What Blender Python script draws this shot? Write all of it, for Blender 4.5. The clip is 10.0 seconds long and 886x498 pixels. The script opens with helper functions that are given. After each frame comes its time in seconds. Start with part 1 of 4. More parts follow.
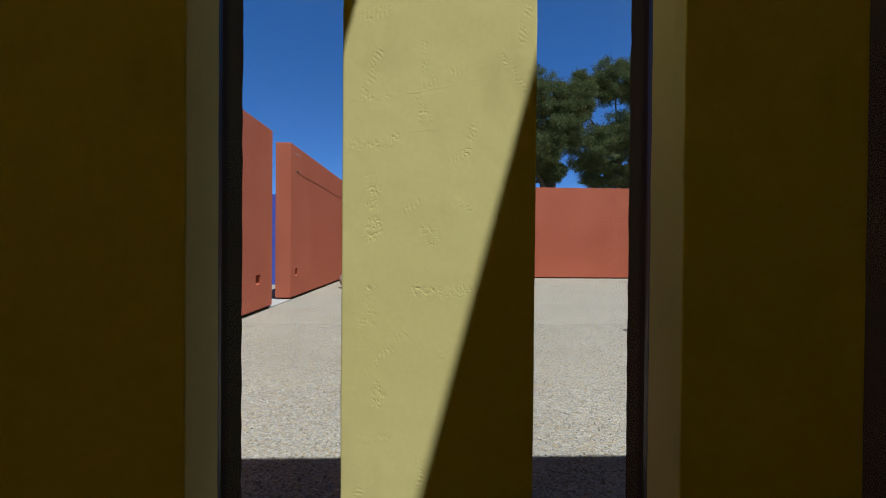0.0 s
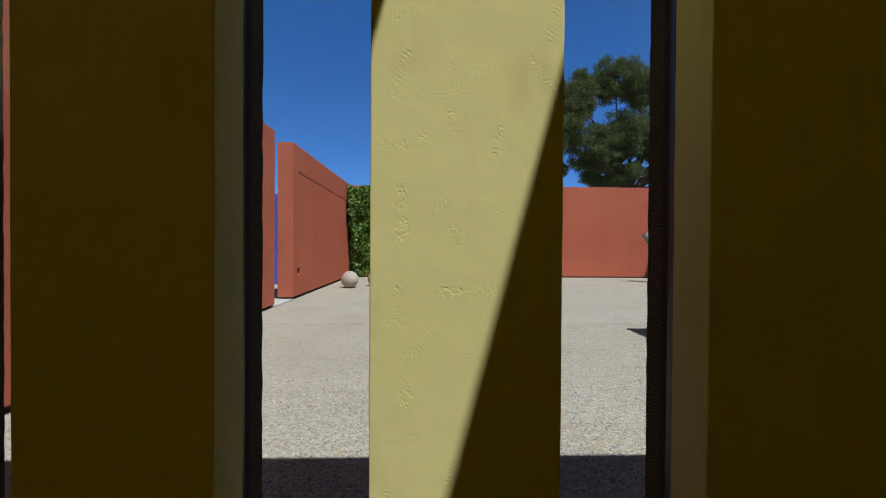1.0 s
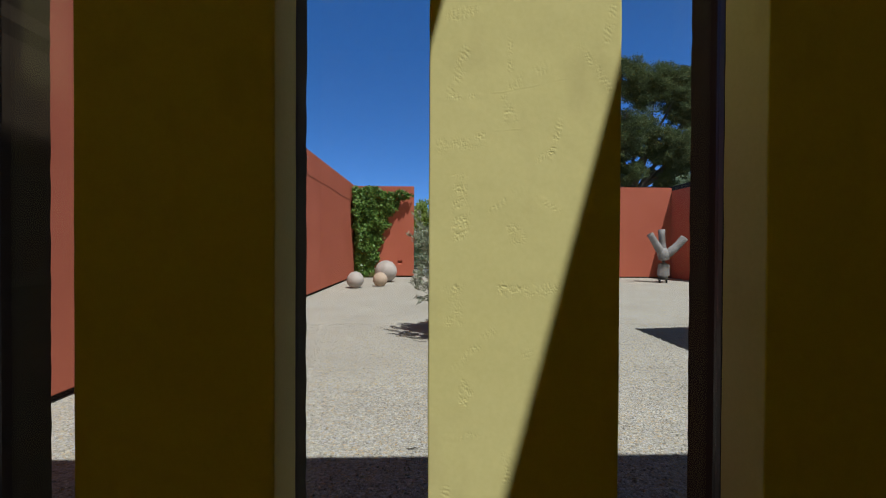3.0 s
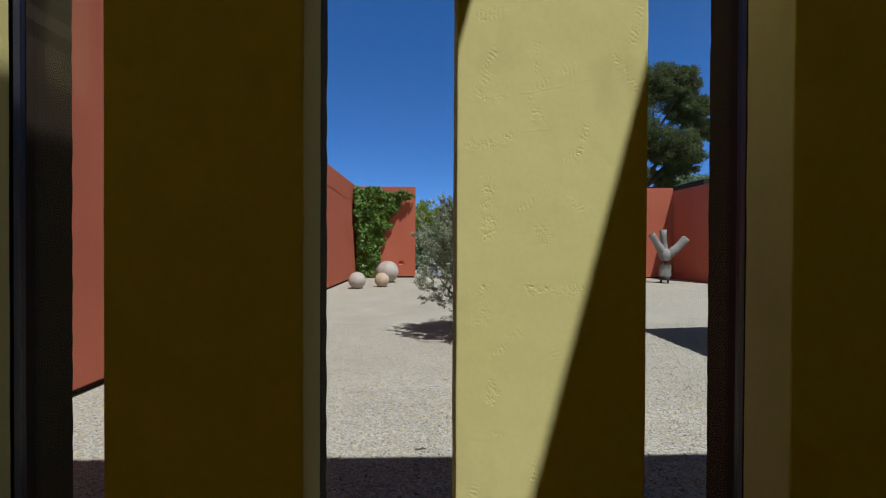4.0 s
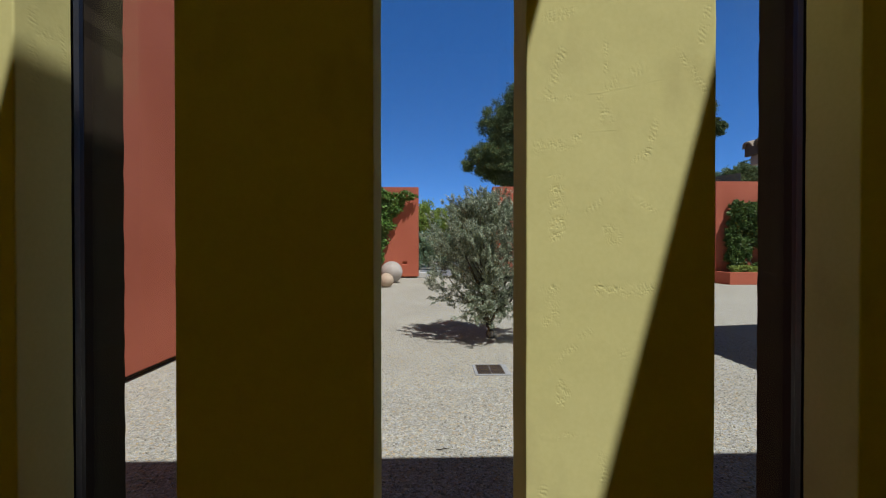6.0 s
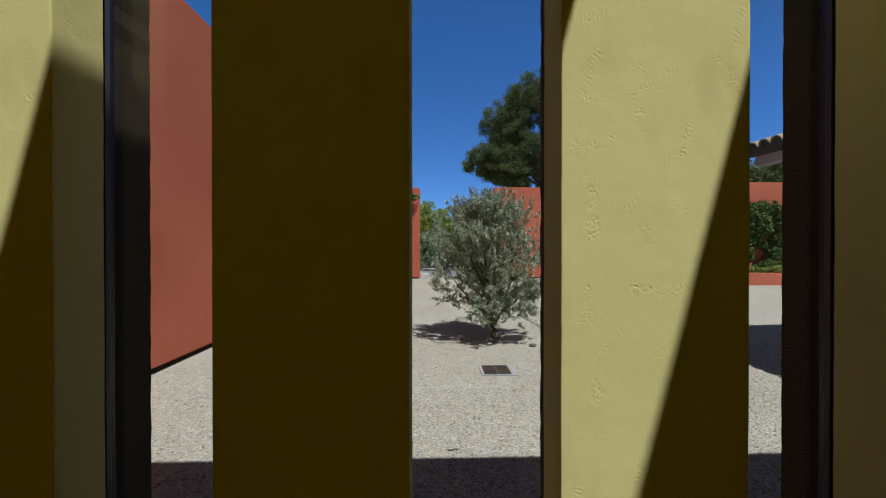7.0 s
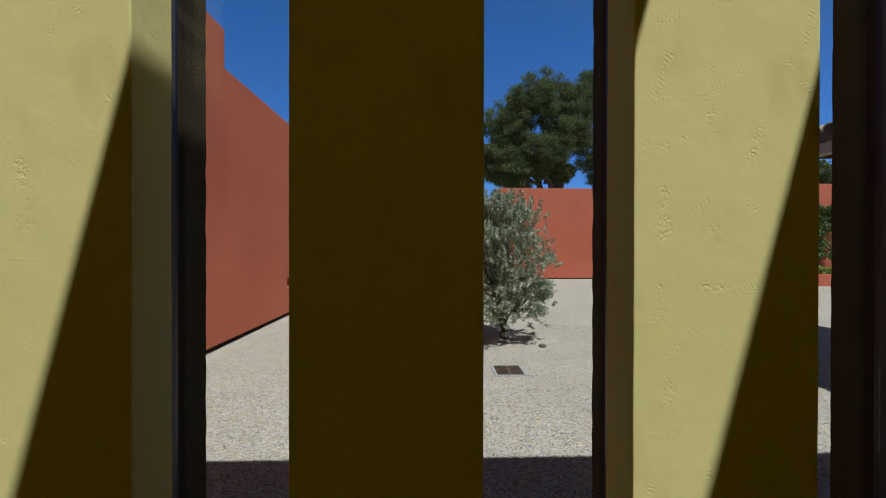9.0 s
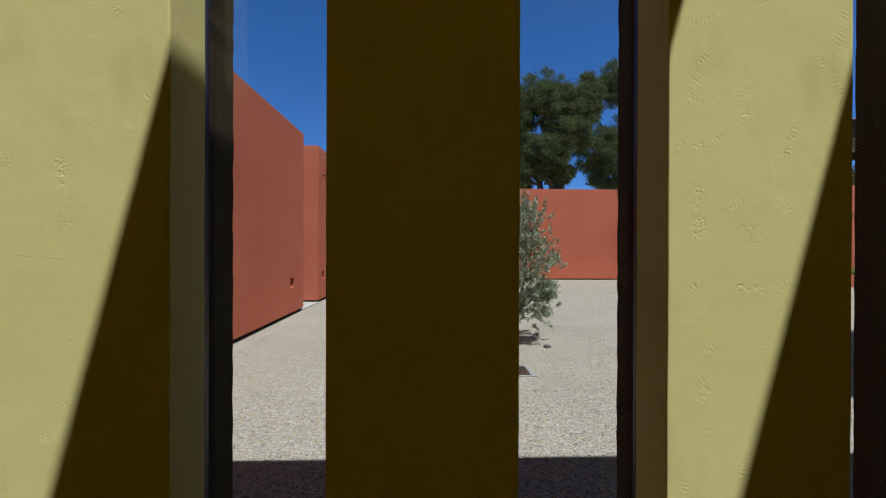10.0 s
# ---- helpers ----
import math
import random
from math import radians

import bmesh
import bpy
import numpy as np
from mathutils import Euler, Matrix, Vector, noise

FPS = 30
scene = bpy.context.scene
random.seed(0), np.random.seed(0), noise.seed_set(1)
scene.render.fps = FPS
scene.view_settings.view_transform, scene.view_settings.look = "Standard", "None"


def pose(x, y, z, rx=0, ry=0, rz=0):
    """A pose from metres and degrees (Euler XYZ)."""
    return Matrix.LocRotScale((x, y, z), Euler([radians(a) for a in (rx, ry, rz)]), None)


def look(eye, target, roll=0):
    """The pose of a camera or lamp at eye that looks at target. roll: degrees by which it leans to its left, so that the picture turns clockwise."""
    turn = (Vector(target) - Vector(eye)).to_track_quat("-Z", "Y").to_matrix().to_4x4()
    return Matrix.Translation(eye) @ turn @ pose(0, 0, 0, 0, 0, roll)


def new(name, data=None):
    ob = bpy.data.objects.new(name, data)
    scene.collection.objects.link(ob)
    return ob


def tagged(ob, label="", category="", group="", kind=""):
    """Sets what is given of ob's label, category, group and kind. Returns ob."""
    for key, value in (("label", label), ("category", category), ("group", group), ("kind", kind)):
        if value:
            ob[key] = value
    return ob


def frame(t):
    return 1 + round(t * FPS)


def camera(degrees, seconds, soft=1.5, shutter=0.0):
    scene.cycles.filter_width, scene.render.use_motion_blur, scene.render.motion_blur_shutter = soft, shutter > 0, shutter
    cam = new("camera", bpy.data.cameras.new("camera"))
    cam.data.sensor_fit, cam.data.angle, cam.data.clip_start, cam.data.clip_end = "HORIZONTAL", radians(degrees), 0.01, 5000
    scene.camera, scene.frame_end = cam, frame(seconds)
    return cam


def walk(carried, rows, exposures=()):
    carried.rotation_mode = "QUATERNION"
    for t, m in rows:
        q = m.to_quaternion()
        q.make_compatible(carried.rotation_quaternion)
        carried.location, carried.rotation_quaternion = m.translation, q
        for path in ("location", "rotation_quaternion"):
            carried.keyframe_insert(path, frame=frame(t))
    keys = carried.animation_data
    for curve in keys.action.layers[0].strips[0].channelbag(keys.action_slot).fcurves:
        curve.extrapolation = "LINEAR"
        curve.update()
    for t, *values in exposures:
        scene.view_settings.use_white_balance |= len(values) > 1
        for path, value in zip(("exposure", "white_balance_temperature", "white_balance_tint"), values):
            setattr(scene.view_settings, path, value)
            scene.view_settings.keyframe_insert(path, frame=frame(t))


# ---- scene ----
cam = camera(94.8, 10.0, soft=1.1)
PATH = [
    (0, (0.0210, 0.008, 1.437), (0.0860, 2.007, 1.42), 0.5),
    (0.5, (-0.0094, 0.008, 1.437), (0.0586, 2.008, 1.42), 0.5),
    (1, (-0.0368, 0.009, 1.438), (0.0282, 2.008, 1.418), 0.4),
    (1.5, (-0.0702, 0.008, 1.435), (-0.0052, 2.007, 1.421), 0.33),
    (2, (-0.1036, 0.008, 1.436), (-0.0406, 2.007, 1.419), 0.3),
    (2.5, (-0.1300, 0.009, 1.435), (-0.0720, 2.008, 1.416), 0.33),
    (4, (-0.2125, 0.007, 1.433), (-0.1565, 2.006, 1.417), 0.27),
    (4.5, (-0.2455, 0.008, 1.434), (-0.1895, 2.008, 1.416), 0.2),
    (5, (-0.2770, 0.01, 1.434), (-0.2250, 2.009, 1.419), -0.0),
    (5.5, (-0.3175, 0.01, 1.434), (-0.2635, 2.009, 1.418), -0.0),
    (7, (-0.4315, 0.011, 1.432), (-0.3755, 2.011, 1.42), -0.0),
    (7.5, (-0.4687, 0.011, 1.431), (-0.4127, 2.01, 1.42), -0.0),
    (8, (-0.5068, 0.01, 1.431), (-0.4508, 2.009, 1.42), 0.0),
    (8.5, (-0.5510, 0.01, 1.43), (-0.4910, 2.009, 1.42), 0.0),
    (9, (-0.5882, 0.009, 1.429), (-0.5282, 2.008, 1.42), 0.1),
    (9.5, (-0.6263, 0.008, 1.427), (-0.5653, 2.007, 1.42), 0.1),
    (10, (-0.6645, 0.007, 1.426), (-0.6025, 2.006, 1.42), 0.2),
]
walk(cam, [(t, look(eye, target, roll)) for t, eye, target, roll in PATH])

# ---- world and sun ----
SUN_TO = Vector((0.26, -0.414, 1.0)).normalized()
world = bpy.data.worlds.new("world")
scene.world = world
world.use_nodes = True
wn = world.node_tree
sky = wn.nodes.new("ShaderNodeTexSky")
sky.sky_type = "NISHITA"
sky.sun_disc = False
sky.sun_elevation = math.asin(SUN_TO.z)
sky.sun_rotation = math.atan2(SUN_TO.x, SUN_TO.y)
sky.altitude = 0.0
sky.air_density = 0.55
sky.dust_density = 0.0
sky.ozone_density = 2.0
deep = wn.nodes.new("ShaderNodeHueSaturation")
deep.inputs["Saturation"].default_value = 1.29
deep.inputs["Value"].default_value = 1.62
deep.inputs["Hue"].default_value = 0.507
wn.links.new(sky.outputs[0], deep.inputs["Color"])
# high sky out of view is dimmed and greyed to keep shade neutral
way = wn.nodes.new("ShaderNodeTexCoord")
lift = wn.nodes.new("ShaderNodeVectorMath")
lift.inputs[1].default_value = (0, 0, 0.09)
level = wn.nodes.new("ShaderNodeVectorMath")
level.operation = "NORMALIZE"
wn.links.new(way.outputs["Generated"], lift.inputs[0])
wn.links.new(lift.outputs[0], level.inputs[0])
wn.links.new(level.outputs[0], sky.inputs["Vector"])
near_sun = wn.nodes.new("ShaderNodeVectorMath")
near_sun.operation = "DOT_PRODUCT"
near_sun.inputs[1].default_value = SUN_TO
high_dim = wn.nodes.new("ShaderNodeMapRange")
high_dim.interpolation_type = "SMOOTHSTEP"
high_dim.inputs["From Min"].default_value, high_dim.inputs["From Max"].default_value = 0.1, 0.75
# a fifth as bright, so the unseen high sky fills shade less
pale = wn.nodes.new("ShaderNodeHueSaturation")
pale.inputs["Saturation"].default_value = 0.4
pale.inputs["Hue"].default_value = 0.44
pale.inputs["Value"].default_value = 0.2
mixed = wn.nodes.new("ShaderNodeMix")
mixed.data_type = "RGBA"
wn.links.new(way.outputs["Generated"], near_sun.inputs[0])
wn.links.new(near_sun.outputs["Value"], high_dim.inputs["Value"])
wn.links.new(high_dim.outputs[0], mixed.inputs[0])
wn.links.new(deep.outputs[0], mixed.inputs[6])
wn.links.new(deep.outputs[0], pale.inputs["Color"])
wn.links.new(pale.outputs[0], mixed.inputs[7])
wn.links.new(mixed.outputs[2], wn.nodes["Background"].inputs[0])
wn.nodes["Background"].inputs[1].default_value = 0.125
sun = new("sun", bpy.data.lights.new("sun", "SUN"))
sun.data.energy = 4.75
sun.data.angle = radians(0.53)
sun.data.color = (0.98, 0.975, 1.0)
sun.matrix_world = look((0, 0, 30), Vector((0, 0, 30)) - SUN_TO)


# ---- materials ----
def surface(name, dark, light, rough=0.85, scale=3.0, fine=60.0, bump=0.15, depth=0.003, metallic=0.0, random_tone=0.0, specular=0.3):
    """Two-scale mottled surface: broad tone changes, fine grain, fine relief."""
    m = bpy.data.materials.new(name)
    m.use_nodes = True
    t = m.node_tree
    b = t.nodes["Principled BSDF"]
    co = t.nodes.new("ShaderNodeTexCoord")
    n1 = t.nodes.new("ShaderNodeTexNoise")
    n1.inputs["Scale"].default_value, n1.inputs["Detail"].default_value = scale, 6
    n2 = t.nodes.new("ShaderNodeTexNoise")
    n2.inputs["Scale"].default_value, n2.inputs["Detail"].default_value = fine, 4
    for n in (n1, n2):
        t.links.new(co.outputs["Object"], n.inputs["Vector"])
    blend = t.nodes.new("ShaderNodeMath")
    blend.operation = "MULTIPLY_ADD"
    t.links.new(n2.outputs[0], blend.inputs[0])
    blend.inputs[1].default_value = 0.45
    t.links.new(n1.outputs[0], blend.inputs[2])
    ramp = t.nodes.new("ShaderNodeValToRGB")
    ramp.color_ramp.elements[0].position, ramp.color_ramp.elements[0].color = 0.5, (*dark, 1)
    ramp.color_ramp.elements[1].position, ramp.color_ramp.elements[1].color = 0.95, (*light, 1)
    t.links.new(blend.outputs[0], ramp.inputs[0])
    out = ramp.outputs[0]
    if random_tone:
        info = t.nodes.new("ShaderNodeObjectInfo")
        hsv = t.nodes.new("ShaderNodeHueSaturation")
        rng = t.nodes.new("ShaderNodeMapRange")
        rng.inputs[3].default_value, rng.inputs[4].default_value = 1 - random_tone, 1 + random_tone
        t.links.new(info.outputs["Random"], rng.inputs[0])
        t.links.new(rng.outputs[0], hsv.inputs["Value"])
        t.links.new(out, hsv.inputs["Color"])
        out = hsv.outputs[0]
    t.links.new(out, b.inputs["Base Color"])
    b.inputs["Roughness"].default_value = rough
    b.inputs["Metallic"].default_value = metallic
    b.inputs["Specular IOR Level"].default_value = specular
    if bump:
        bp = t.nodes.new("ShaderNodeBump")
        bp.inputs["Strength"].default_value, bp.inputs["Distance"].default_value = bump, depth
        t.links.new(blend.outputs[0], bp.inputs["Height"])
        t.links.new(bp.outputs[0], b.inputs["Normal"])
    return m


def leafy(name, dark, light, gloss=0.45, through_light=0.3, specular=0.4, between=()):
    """Leaf: tone varies from leaf to leaf, some light shines through."""
    m = bpy.data.materials.new(name)
    m.use_nodes = True
    t = m.node_tree
    b = t.nodes["Principled BSDF"]
    geo = t.nodes.new("ShaderNodeNewGeometry")
    ramp = t.nodes.new("ShaderNodeValToRGB")
    ramp.color_ramp.elements[0].color, ramp.color_ramp.elements[1].color = (*dark, 1), (*light, 1)
    for at, colour in between:
        ramp.color_ramp.elements.new(at).color = (*colour, 1)
    t.links.new(geo.outputs["Random Per Island"], ramp.inputs[0])
    t.links.new(ramp.outputs[0], b.inputs["Base Color"])
    b.inputs["Roughness"].default_value = gloss
    b.inputs["Specular IOR Level"].default_value = specular
    tr = t.nodes.new("ShaderNodeBsdfTranslucent")
    t.links.new(ramp.outputs[0], tr.inputs[0])
    mix = t.nodes.new("ShaderNodeMixShader")
    mix.inputs[0].default_value = through_light
    t.links.new(b.outputs[0], mix.inputs[1])
    t.links.new(tr.outputs[0], mix.inputs[2])
    t.links.new(mix.outputs[0], t.nodes["Material Output"].inputs[0])
    return m


def gravel_material():
    m = bpy.data.materials.new("gravel")
    m.use_nodes = True
    t = m.node_tree
    b = t.nodes["Principled BSDF"]
    co = t.nodes.new("ShaderNodeTexCoord")
    vor = t.nodes.new("ShaderNodeTexVoronoi")
    vor.inputs["Scale"].default_value = 70
    vor2 = t.nodes.new("ShaderNodeTexVoronoi")
    vor2.inputs["Scale"].default_value = 36
    big = t.nodes.new("ShaderNodeTexNoise")
    big.inputs["Scale"].default_value, big.inputs["Detail"].default_value = 0.9, 5
    for n in (vor, vor2, big):
        t.links.new(co.outputs["Object"], n.inputs["Vector"])
    ramp = t.nodes.new("ShaderNodeValToRGB")
    e = ramp.color_ramp.elements
    e[0].position, e[0].color = 0.0, (0.235, 0.22, 0.185, 1)
    e[1].position, e[1].color = 1.0, (0.58, 0.535, 0.425, 1)
    for pos, col in ((0.12, (0.3, 0.285, 0.245)), (0.35, (0.385, 0.37, 0.305)), (0.52, (0.42, 0.4, 0.33)), (0.62, (0.49, 0.37, 0.21)), (0.7, (0.39, 0.395, 0.395)), (0.9, (0.5, 0.485, 0.43))):
        e.new(pos).color = (*col, 1)
    sep = t.nodes.new("ShaderNodeSeparateColor")
    t.links.new(vor.outputs["Color"], sep.inputs[0])
    t.links.new(sep.outputs[0], ramp.inputs[0])
    tone = t.nodes.new("ShaderNodeMix")
    tone.data_type, tone.blend_type = "RGBA", "MULTIPLY"
    tone.inputs[0].default_value = 1.0
    soft_ramp = t.nodes.new("ShaderNodeValToRGB")
    soft_ramp.color_ramp.elements[0].position, soft_ramp.color_ramp.elements[0].color = 0.3, (0.86, 0.85, 0.84, 1)
    soft_ramp.color_ramp.elements[1].position, soft_ramp.color_ramp.elements[1].color = 0.7, (1, 1, 1, 1)
    t.links.new(big.outputs[0], soft_ramp.inputs[0])
    t.links.new(ramp.outputs[0], tone.inputs[6])
    t.links.new(soft_ramp.outputs[0], tone.inputs[7])
    t.links.new(tone.outputs[2], b.inputs["Base Color"])
    b.inputs["Roughness"].default_value = 0.9
    b.inputs["Specular IOR Level"].default_value = 0.06
    add = t.nodes.new("ShaderNodeMath")
    t.links.new(vor.outputs["Distance"], add.inputs[0])
    t.links.new(vor2.outputs["Distance"], add.inputs[1])
    bp = t.nodes.new("ShaderNodeBump")
    bp.invert = True
    bp.inputs["Strength"].default_value, bp.inputs["Distance"].default_value = 0.42, 0.008
    t.links.new(add.outputs[0], bp.inputs["Height"])
    t.links.new(bp.outputs[0], b.inputs["Normal"])
    return m


def glass_material():
    m = bpy.data.materials.new("window_glass")
    m.use_nodes = True
    t = m.node_tree
    clear = t.nodes.new("ShaderNodeBsdfTransparent")
    clear.inputs[0].default_value = (0.96, 0.975, 0.965, 1)
    gloss = t.nodes.new("ShaderNodeBsdfGlossy")
    gloss.inputs["Roughness"].default_value = 0.0
    facing = t.nodes.new("ShaderNodeLayerWeight")
    facing.inputs["Blend"].default_value = 0.5
    steep = t.nodes.new("ShaderNodeMath")
    steep.operation = "POWER"
    t.links.new(facing.outputs["Facing"], steep.inputs[0])
    steep.inputs[1].default_value = 5.0
    gleam = t.nodes.new("ShaderNodeMath")
    gleam.operation = "MULTIPLY_ADD"
    t.links.new(steep.outputs[0], gleam.inputs[0])
    gleam.inputs[1].default_value, gleam.inputs[2].default_value = 0.7, 0.04
    mix = t.nodes.new("ShaderNodeMixShader")
    t.links.new(gleam.outputs[0], mix.inputs[0])
    t.links.new(clear.outputs[0], mix.inputs[1])
    t.links.new(gloss.outputs[0], mix.inputs[2])
    t.links.new(mix.outputs[0], t.nodes["Material Output"].inputs[0])
    return m


YELLOW = surface("yellow_stucco", (0.645, 0.603, 0.242), (0.71, 0.665, 0.29), 0.92, 2.2, 90, 0.15, 0.002, specular=0.1)


def smudged(m):
    """Adds a few soft brownish rub marks to a stucco."""
    t = m.node_tree
    b = t.nodes["Principled BSDF"]
    was = b.inputs["Base Color"].links[0].from_socket
    co = t.nodes.new("ShaderNodeTexCoord")
    stretch = t.nodes.new("ShaderNodeMapping")
    stretch.inputs["Scale"].default_value = (7.0, 7.0, 3.2)
    n = t.nodes.new("ShaderNodeTexNoise")
    n.inputs["Scale"].default_value, n.inputs["Detail"].default_value = 1.0, 3
    rng = t.nodes.new("ShaderNodeMapRange")
    rng.inputs[1].default_value, rng.inputs[2].default_value, rng.inputs[4].default_value = 0.62, 0.8, 0.28
    mix = t.nodes.new("ShaderNodeMix")
    mix.data_type = "RGBA"
    mix.inputs[7].default_value = (0.40, 0.34, 0.15, 1)
    t.links.new(co.outputs["Object"], stretch.inputs[0])
    t.links.new(stretch.outputs[0], n.inputs["Vector"])
    t.links.new(n.outputs[0], rng.inputs[0])
    t.links.new(rng.outputs[0], mix.inputs[0])
    t.links.new(was, mix.inputs[6])
    t.links.new(mix.outputs[2], b.inputs["Base Color"])


smudged(YELLOW)
RED = surface("red_stucco", (0.43, 0.116, 0.07), (0.515, 0.15, 0.092), 0.92, 0.8, 45, 0.25, 0.004, specular=0.1)
BLUE = surface("blue_stucco", (0.06, 0.09, 0.42), (0.08, 0.12, 0.5), 0.9, 0.8, 45, 0.2, 0.004)
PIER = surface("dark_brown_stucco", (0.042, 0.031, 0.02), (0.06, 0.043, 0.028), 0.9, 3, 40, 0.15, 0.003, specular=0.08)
STEEL = surface("black_steel", (0.012, 0.012, 0.013), (0.02, 0.02, 0.022), 0.4, 5, 120, 0.05, 0.001)
ALUMINIUM = surface("dull_aluminium", (0.05, 0.05, 0.052), (0.08, 0.08, 0.082), 0.5, 5, 150, 0.05, 0.001, metallic=0.2)
DEEP = surface("deep_ochre_stucco", (0.74, 0.555, 0.006), (0.8, 0.6, 0.009), 0.92, 1.5, 60, 0.2, 0.003, specular=0.1)
OCHRE = surface("terracotta_tile", (0.17, 0.092, 0.009), (0.22, 0.118, 0.012), 0.7, 2, 50, 0.2, 0.003)
GRAVEL = gravel_material()
GLASS = glass_material()
PALE = surface("pale_concrete", (0.42, 0.41, 0.39), (0.56, 0.55, 0.52), 0.9, 3, 60, 0.3, 0.004)
STONE_PINK = surface("pinkish_stone", (0.34, 0.295, 0.26), (0.52, 0.47, 0.42), 0.9, 3.5, 60, 0.5, 0.006)
STONE_TAN = surface("tan_stone", (0.42, 0.31, 0.22), (0.56, 0.44, 0.33), 0.9, 4, 70, 0.5, 0.006)
GREYWOOD = surface("weathered_grey_wood", (0.12, 0.11, 0.1), (0.34, 0.32, 0.3), 0.9, 4, 30, 0.8, 0.02)
BARK = surface("bark", (0.05, 0.042, 0.033), (0.13, 0.11, 0.09), 0.95, 6, 40, 0.8, 0.02)
ASPHALT = surface("grey_asphalt", (0.16, 0.16, 0.17), (0.22, 0.22, 0.23), 0.9, 2, 60, 0.3, 0.004)
DRAINRIM = surface("grey_concrete", (0.27, 0.275, 0.28), (0.38, 0.38, 0.38), 0.9, 6, 60, 0.3, 0.003)
GRATE = surface("rusty_grate", (0.05, 0.04, 0.035), (0.12, 0.085, 0.065), 0.7, 12, 90, 0.3, 0.002, metallic=0.3)
RECESS = surface("dark_plinth", (0.02, 0.012, 0.01), (0.035, 0.02, 0.016), 0.95, 3, 50, 0.2, 0.003)
TILE = surface("clay_roof_tile", (0.24, 0.19, 0.15), (0.42, 0.34, 0.27), 0.9, 5, 50, 0.4, 0.004, random_tone=0.2)
BEAM = surface("brown_timber", (0.05, 0.035, 0.025), (0.09, 0.065, 0.045), 0.7, 4, 60, 0.3, 0.003)
SOFFIT = surface("soffit_plaster", (0.3, 0.24, 0.2), (0.38, 0.31, 0.26), 0.9, 3, 50, 0.2, 0.003)
BLACKROOF = surface("black_roofing", (0.012, 0.012, 0.012), (0.025, 0.025, 0.025), 0.8, 3, 50, 0.2, 0.003)
DRYROCK = surface("dark_rock", (0.06, 0.055, 0.05), (0.13, 0.12, 0.11), 0.9, 20, 90, 0.5, 0.004)
OLIVE_LEAF = leafy("olive_leaf", (0.05, 0.08, 0.032), (0.6, 0.66, 0.49), 0.34, 0.2)
OAK_LEAF = leafy("oak_leaf", (0.062, 0.092, 0.038), (0.185, 0.23, 0.107), 0.8, 0.35, 0.12)
DARK_LEAF = leafy("dark_green_leaf", (0.03, 0.07, 0.014), (0.12, 0.2, 0.045), 0.5, 0.25)
VINE_LEAF = leafy("vine_leaf", (0.03, 0.085, 0.012), (0.21, 0.36, 0.075), 0.45, 0.22)
DRY_GRASS = leafy("dry_grass", (0.16, 0.16, 0.05), (0.38, 0.35, 0.15), 0.8, 0.2, 0.1)
SHRUB_LEAF = leafy("shrub_leaf", (0.19, 0.26, 0.05), (0.44, 0.54, 0.15), 0.6, 0.45)
PEBBLE = leafy("pebble", (0.2, 0.187, 0.15), (0.6, 0.57, 0.49), 0.9, 0.0, 0.1, ((0.2, (0.34, 0.32, 0.27)), (0.45, (0.42, 0.4, 0.34)), (0.55, (0.5, 0.37, 0.2)), (0.63, (0.44, 0.41, 0.34)), (0.8, (0.42, 0.43, 0.43))))
FAR_LEAF = leafy("far_grey_green_leaf", (0.15, 0.22, 0.13), (0.3, 0.4, 0.25), 0.6, 0.25)


# ---- mesh helpers ----
def mesh_object(name, bm, material, parent=None, smooth=False):
    me = bpy.data.meshes.new(name)
    bm.normal_update()
    bm.to_mesh(me)
    bm.free()
    if smooth:
        for p in me.polygons:
            p.use_smooth = True
    me.materials.append(material)
    ob = new(name, me)
    if parent is not None:
        ob.parent = parent
    return ob


def part(name, bm, material, parent, label="", smooth=False):
    ob = mesh_object(name, bm, material, parent, smooth)
    return tagged(ob, label) if label else ob


def raw(name, verts, faces, material, parent=None, smooth=False):
    me = bpy.data.meshes.new(name)
    me.from_pydata(verts, [], faces)
    me.update()
    if smooth:
        for p in me.polygons:
            p.use_smooth = True
    me.materials.append(material)
    ob = new(name, me)
    if parent is not None:
        ob.parent = parent
    return ob


def add_box(bm, x0, x1, y0, y1, z0, z1, bevel=0.0):
    made = bmesh.ops.create_cube(bm, size=1.0, matrix=Matrix.Translation(((x0 + x1) / 2, (y0 + y1) / 2, (z0 + z1) / 2)) @ Matrix.Diagonal((x1 - x0, y1 - y0, z1 - z0, 1)))
    if bevel:
        edges = list({e for v in made["verts"] for e in v.link_edges})
        bmesh.ops.bevel(bm, geom=edges, offset=bevel, segments=2, affect="EDGES", profile=0.6)
    return bm


def box(x0, x1, y0, y1, z0, z1, bevel=0.0):
    return add_box(bmesh.new(), x0, x1, y0, y1, z0, z1, bevel)


def thing(name, at=(0, 0, 0)):
    ob = new(name)
    ob.empty_display_size = 0.1
    ob.location = at
    return ob


